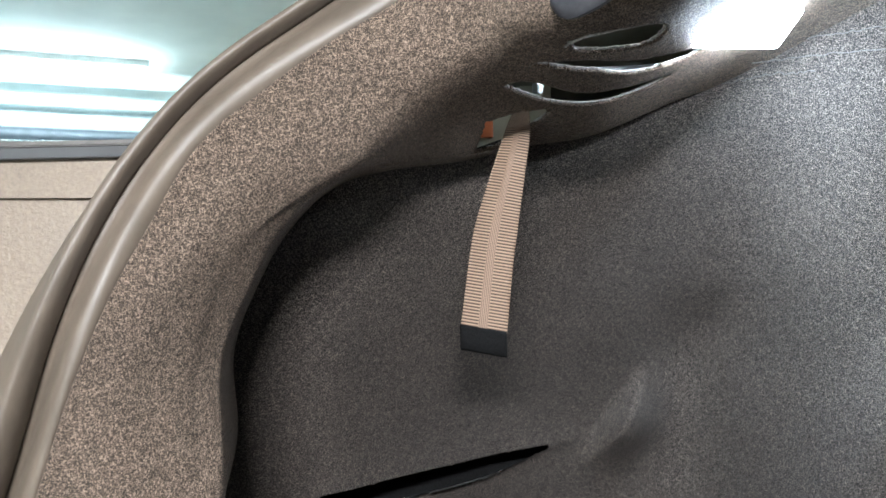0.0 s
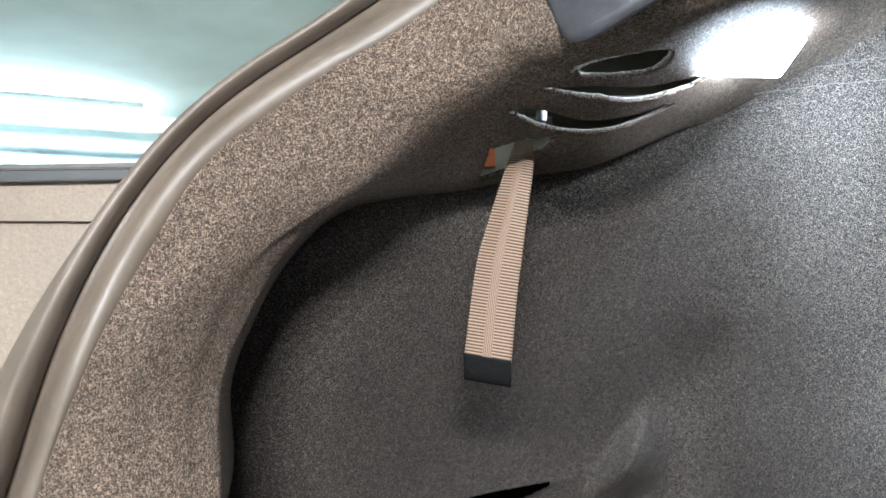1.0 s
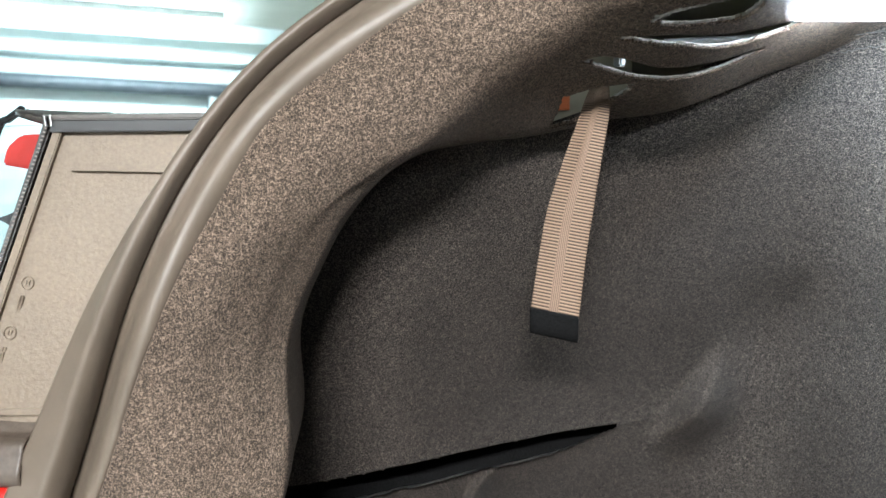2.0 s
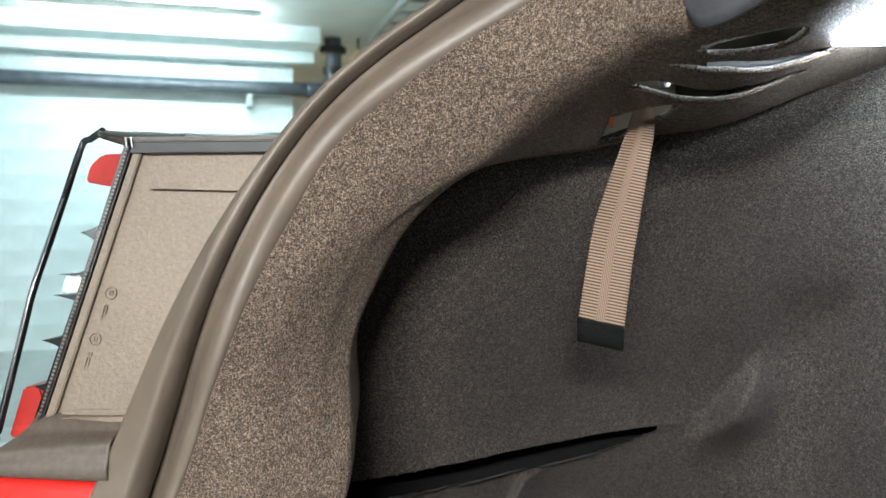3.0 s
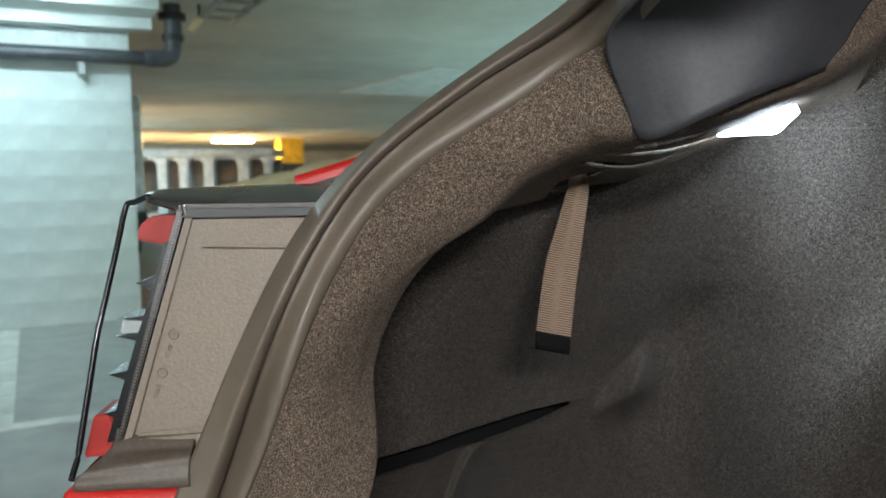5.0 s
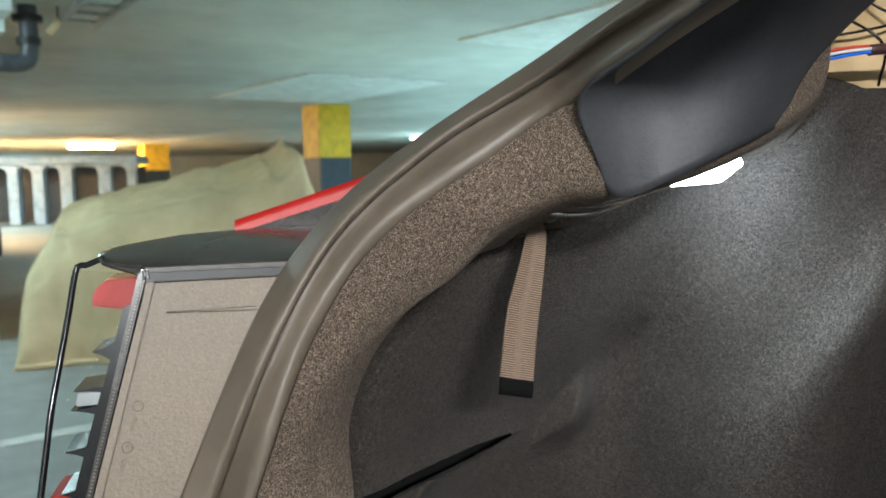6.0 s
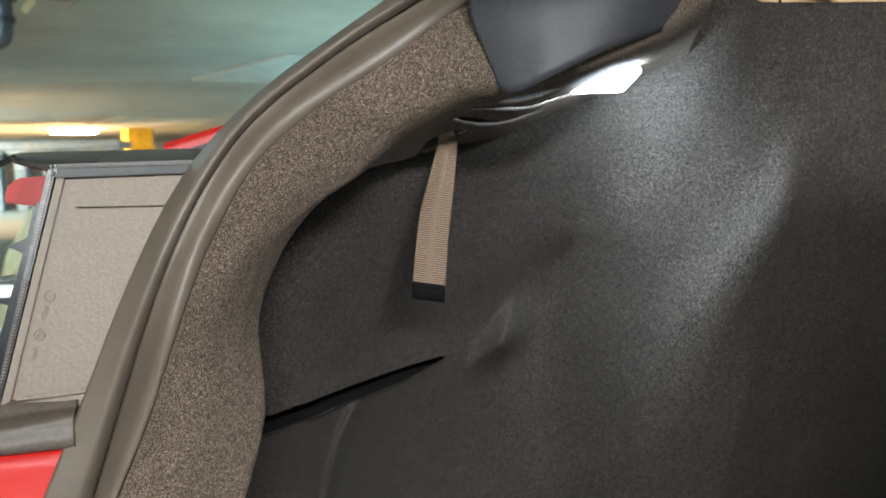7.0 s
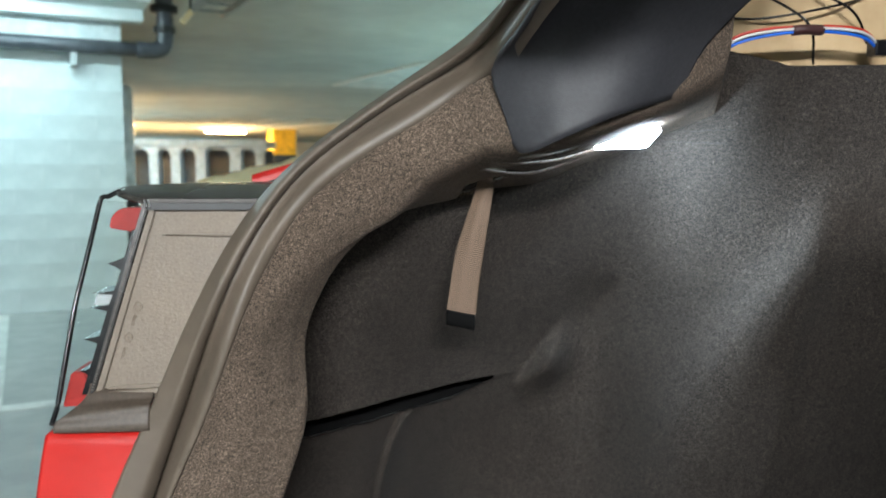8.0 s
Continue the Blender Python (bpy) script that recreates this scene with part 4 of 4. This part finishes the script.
# ---- red car body round the lamp ----
body = empty("car_body", "red painted rear corner of the car", "car")
low_rows = [
    [(-0.306, 0.372, 0.9385), (-0.27, 0.370, 0.9395), (-0.245, 0.366, 0.9405), (-0.222, 0.364, 0.9415)],
    [(-0.3095, 0.367, 0.934), (-0.28, 0.363, 0.934), (-0.25, 0.360, 0.934), (-0.224, 0.358, 0.934)],
    [(-0.318, 0.364, 0.88), (-0.29, 0.360, 0.88), (-0.27, 0.358, 0.88), (-0.246, 0.357, 0.88)],
    [(-0.326, 0.364, 0.80), (-0.31, 0.360, 0.80), (-0.295, 0.358, 0.80), (-0.277, 0.357, 0.80)],
    [(-0.342, 0.364, 0.65), (-0.338, 0.360, 0.65), (-0.334, 0.358, 0.65), (-0.330, 0.357, 0.65)],
]
ob = mesh_object("rear_panel", patch(low_rows, 30, 40), grid_faces(40, 30), PAINT, body)
so = ob.modifiers.new("thick", "SOLIDIFY")
so.thickness = 0.002
rear_rows = [[(-0.3085 - 0.13 * (0.937 - z), 0.366, z), (-0.310 - 0.13 * (0.937 - z), 0.45, z), (-0.28 - 0.13 * (0.937 - z), 0.55, z), (-0.20, 0.72, z), (-0.05, 0.80, z)] for z in (0.936, 0.85, 0.75, 0.65)]
ob = mesh_object("bumper_corner", patch(rear_rows, 40, 20), grid_faces(20, 40), PAINT, body)
side_rows = [[(-0.183, 0.600, 1.1245), (-0.10, 0.612, 1.1480), (0.0, 0.62, 1.178), (0.2, 0.63, 1.239)],
             [(-0.184, 0.602, 1.1310), (-0.10, 0.614, 1.1560), (0.0, 0.622, 1.186), (0.2, 0.632, 1.247)],
             [(-0.185, 0.625, 1.1180), (-0.10, 0.637, 1.1430), (0.0, 0.645, 1.172), (0.2, 0.655, 1.232)],
             [(-0.20, 0.78, 0.90), (-0.10, 0.80, 0.90), (0.0, 0.81, 0.90), (0.2, 0.82, 0.90)]]
ob = mesh_object("quarter_panel", patch(side_rows, 40, 40), grid_faces(40, 40), PAINT, body)
# thin black strip fills the space below the red edge
part("under_edge_strip", prism([(-0.178, 1.128), (0.2, 1.236), (0.2, 1.19), (-0.09, 1.125)], 0.597, 0.606), HOUSING_DARK, body, "black strip under the red edge")

# ---- inner body metal and wiring behind the lining ----
inner = mesh_object("wall_inner_body", patch([[(x, 0.46 + 0.04 * math.sin(x * 20), z) for x in (0.17, 0.30, 0.5, 0.8)] for z in (1.18, 1.28, 1.38, 1.5)], 40, 30), grid_faces(30, 40), METAL_CREAM)
tagged(inner, "cream primed inner body metal behind the lining", "body metal", kind="structure")
GREY_GREEN = varied("sealed_body_metal", (0.13, 0.133, 0.108), (0.18, 0.184, 0.15), 40, 0.5, grain=300, strength=0.1, distance=0.0005)
shelf = mesh_object("wall_inner_shelf", patch([[(x, y, z + 0.25 * (x - 0.05)) for x in (0.015, 0.06, 0.12, 0.19)] for y, z in ((0.392, 1.200), (0.42, 1.200), (0.50, 1.185), (0.55, 1.14), (0.56, 1.10))], 30, 30), grid_faces(30, 30), GREY_GREEN)
tagged(shelf, "grey-green sealed body metal above the slots", "body metal", kind="structure")
v, f = tube([(0.084, 0.463, 1.1655), (0.100, 0.461, 1.1657), (0.125, 0.460, 1.1662), (0.145, 0.463, 1.1690)], 0.0036, 20, 10)
bracket = mesh_object("hole_bracket", patch([[(x, y, z) for x in (-0.005, 0.02, 0.045, 0.075)] for y, z in ((0.508, 1.118), (0.513, 1.135), (0.520, 1.155), (0.522, 1.172))], 12, 12), grid_faces(12, 12), varied("olive_sealed_metal", (0.30, 0.29, 0.22), (0.38, 0.37, 0.28), 60, 0.45, grain=300, strength=0.1, distance=0.0005))
tagged(bracket, "olive sealed metal bracket behind the strap's hole", "bracket")
tagged(part("connector", box((0.016, 0.004, 0.013), Matrix.Translation((0.0275, 0.510, 1.1425)), 0.0012), varied("orange_plastic", (0.55, 0.13, 0.04), (0.68, 0.19, 0.06), 60, 0.4)), "orange plastic connector behind the strap's hole", "connector")
clip_bar = mesh_object("wiring_conduit", v, f, varied("pale_conduit", (0.40, 0.44, 0.50), (0.50, 0.54, 0.60), 50, 0.4))
tagged(clip_bar, "pale plastic wiring conduit seen through the lining slots", "conduit")
bm = bmesh.new()
bmesh.ops.create_cone(bm, cap_ends=True, segments=6, radius1=0.0034, radius2=0.0034, depth=0.006, matrix=Matrix.Translation((0.0572, 0.443, 1.1535)))
bmesh.ops.bevel(bm, geom=bm.edges[:], offset=0.0006, segments=2, affect="EDGES")
tagged(part("bolt", bm, GALV), "dull zinc hexagonal bolt head behind a slot", "bolt")

tan = mesh_object("wall_inner_pillar", patch([[(0.40, 0.47, z), (0.44, 0.44, z), (0.52, 0.43, z), (0.7, 0.43, z)] for z in (1.20, 1.30, 1.40, 1.5)], 24, 12), grid_faces(12, 24), varied("tan_body_metal", (0.34, 0.20, 0.09), (0.42, 0.26, 0.13), 30, 0.45, grain=300, strength=0.05, distance=0.0005))
tagged(tan, "tan painted inner pillar beside the wiring", "body metal", kind="structure")
harness = empty("wiring_harness", "bundle of coloured wires taped in the middle", "cables")
for name, col, dy, dz in (("blue", (0.02, 0.16, 0.80), -0.001, -0.0018), ("red", (0.6, 0.05, 0.03), 0.0005, 0.0026), ("white", (0.80, 0.80, 0.78), -0.002, 0.0006), ("brown", (0.12, 0.05, 0.03), 0.0018, 0.0)):
    v, f = tube([(0.235, 0.412 + dy, 1.245 + dz), (0.262, 0.403 + dy, 1.258 + dz * 1.4), (0.31, 0.398 + dy, 1.264 + dz), (0.36, 0.402 + dy, 1.262 + dz * 1.4), (0.39, 0.42 + dy, 1.250 + dz)], 0.0013, 40, 8)
    mesh_object("wire", v, f, varied(name + "_wire", tuple(0.8 * a for a in col), col, 60, 0.4), harness, label=name + " wire")
for pts in ([(0.262, 0.455, 1.325), (0.285, 0.43, 1.300), (0.315, 0.405, 1.270), (0.335, 0.43, 1.240)], [(0.25, 0.46, 1.285), (0.29, 0.44, 1.280), (0.35, 0.43, 1.290), (0.42, 0.46, 1.31)], [(0.30, 0.46, 1.35), (0.33, 0.44, 1.31), (0.37, 0.43, 1.285), (0.40, 0.45, 1.25)]):
    v, f = tube(pts, 0.0012, 30, 8)
    mesh_object("cable", v, f, BLACK, harness, label="thin black cable")
part("connector", box((0.016, 0.014, 0.014), Matrix.Translation((0.386, 0.415, 1.252)), 0.002), BLACK, harness, "black plastic connector")
v, f = tube([(0.298, 0.399, 1.2630), (0.31, 0.398, 1.264), (0.324, 0.399, 1.2638)], 0.0044, 10, 12)
mesh_object("tape", v, f, varied("dark_tape", (0.05, 0.02, 0.02), (0.08, 0.03, 0.03), 80, 0.5), harness, label="dark tape wrap")

# ---- rest of the boot: unseen panels that close the place and shade the recess ----
# floor and seat back take the darker felt to cut bounced light
boot_floor = part("floor_boot", box((1.3, 1.6, 0.03), Matrix.Translation((0.45, -0.1, 0.69))), SHADED_FELT)
tagged(boot_floor, "dark felt boot floor", "boot floor", kind="structure")
seatback = part("wall_seatback", box((0.03, 1.7, 0.9), Matrix.Translation((0.85, -0.1, 1.1))), SHADED_FELT)
tagged(seatback, "dark felt back of the rear seats", "seat back", kind="structure")
# out of view, its front edge set by where light reaches the inner metal
roof = part("ceiling_roof_lining", box((0.40, 1.5, 0.02), Matrix.Translation((0.67, -0.15, 1.56))), CEILING_PAINT)
tagged(roof, "unseen pale roof lining over the boot", "roof lining", kind="structure")
# unseen side, its slanted outline tuned to shade the right of the recess
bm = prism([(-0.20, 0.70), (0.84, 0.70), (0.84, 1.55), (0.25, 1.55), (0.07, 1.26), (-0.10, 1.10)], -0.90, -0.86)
tagged(part("wall_opposite_shade", bm, SHADED_FELT), "unseen felt lining opposite, placed to shade the recess", "boot lining", kind="structure")

# ---- blocks of the white wall ----
BL, BH = 0.39, 0.19
protos = {}
for full in (BL, BL / 2):
    bm = box((full - 0.003, 0.02, BH - 0.003), Matrix(), 0.001)
    bmesh.ops.recalc_face_normals(bm, faces=bm.faces)
    me = bpy.data.meshes.new("block")
    bm.to_mesh(me)
    bm.free()
    me.materials.append(BLOCK_PAINT)
    protos[full] = me
for r in range(11):
    u = 0.0
    first = r % 2 == 1
    while u > -4.4:
        full = BL / 2 if first else BL
        first = False
        ob = new("block", protos[full])
        ob.parent = wall
        ob.matrix_world = Matrix.Translation(gpoint(u - full / 2, 0.008 + 0.0006 * random.uniform(-1, 1), BH * (r + 0.5))) @ ALONG
        u -= full
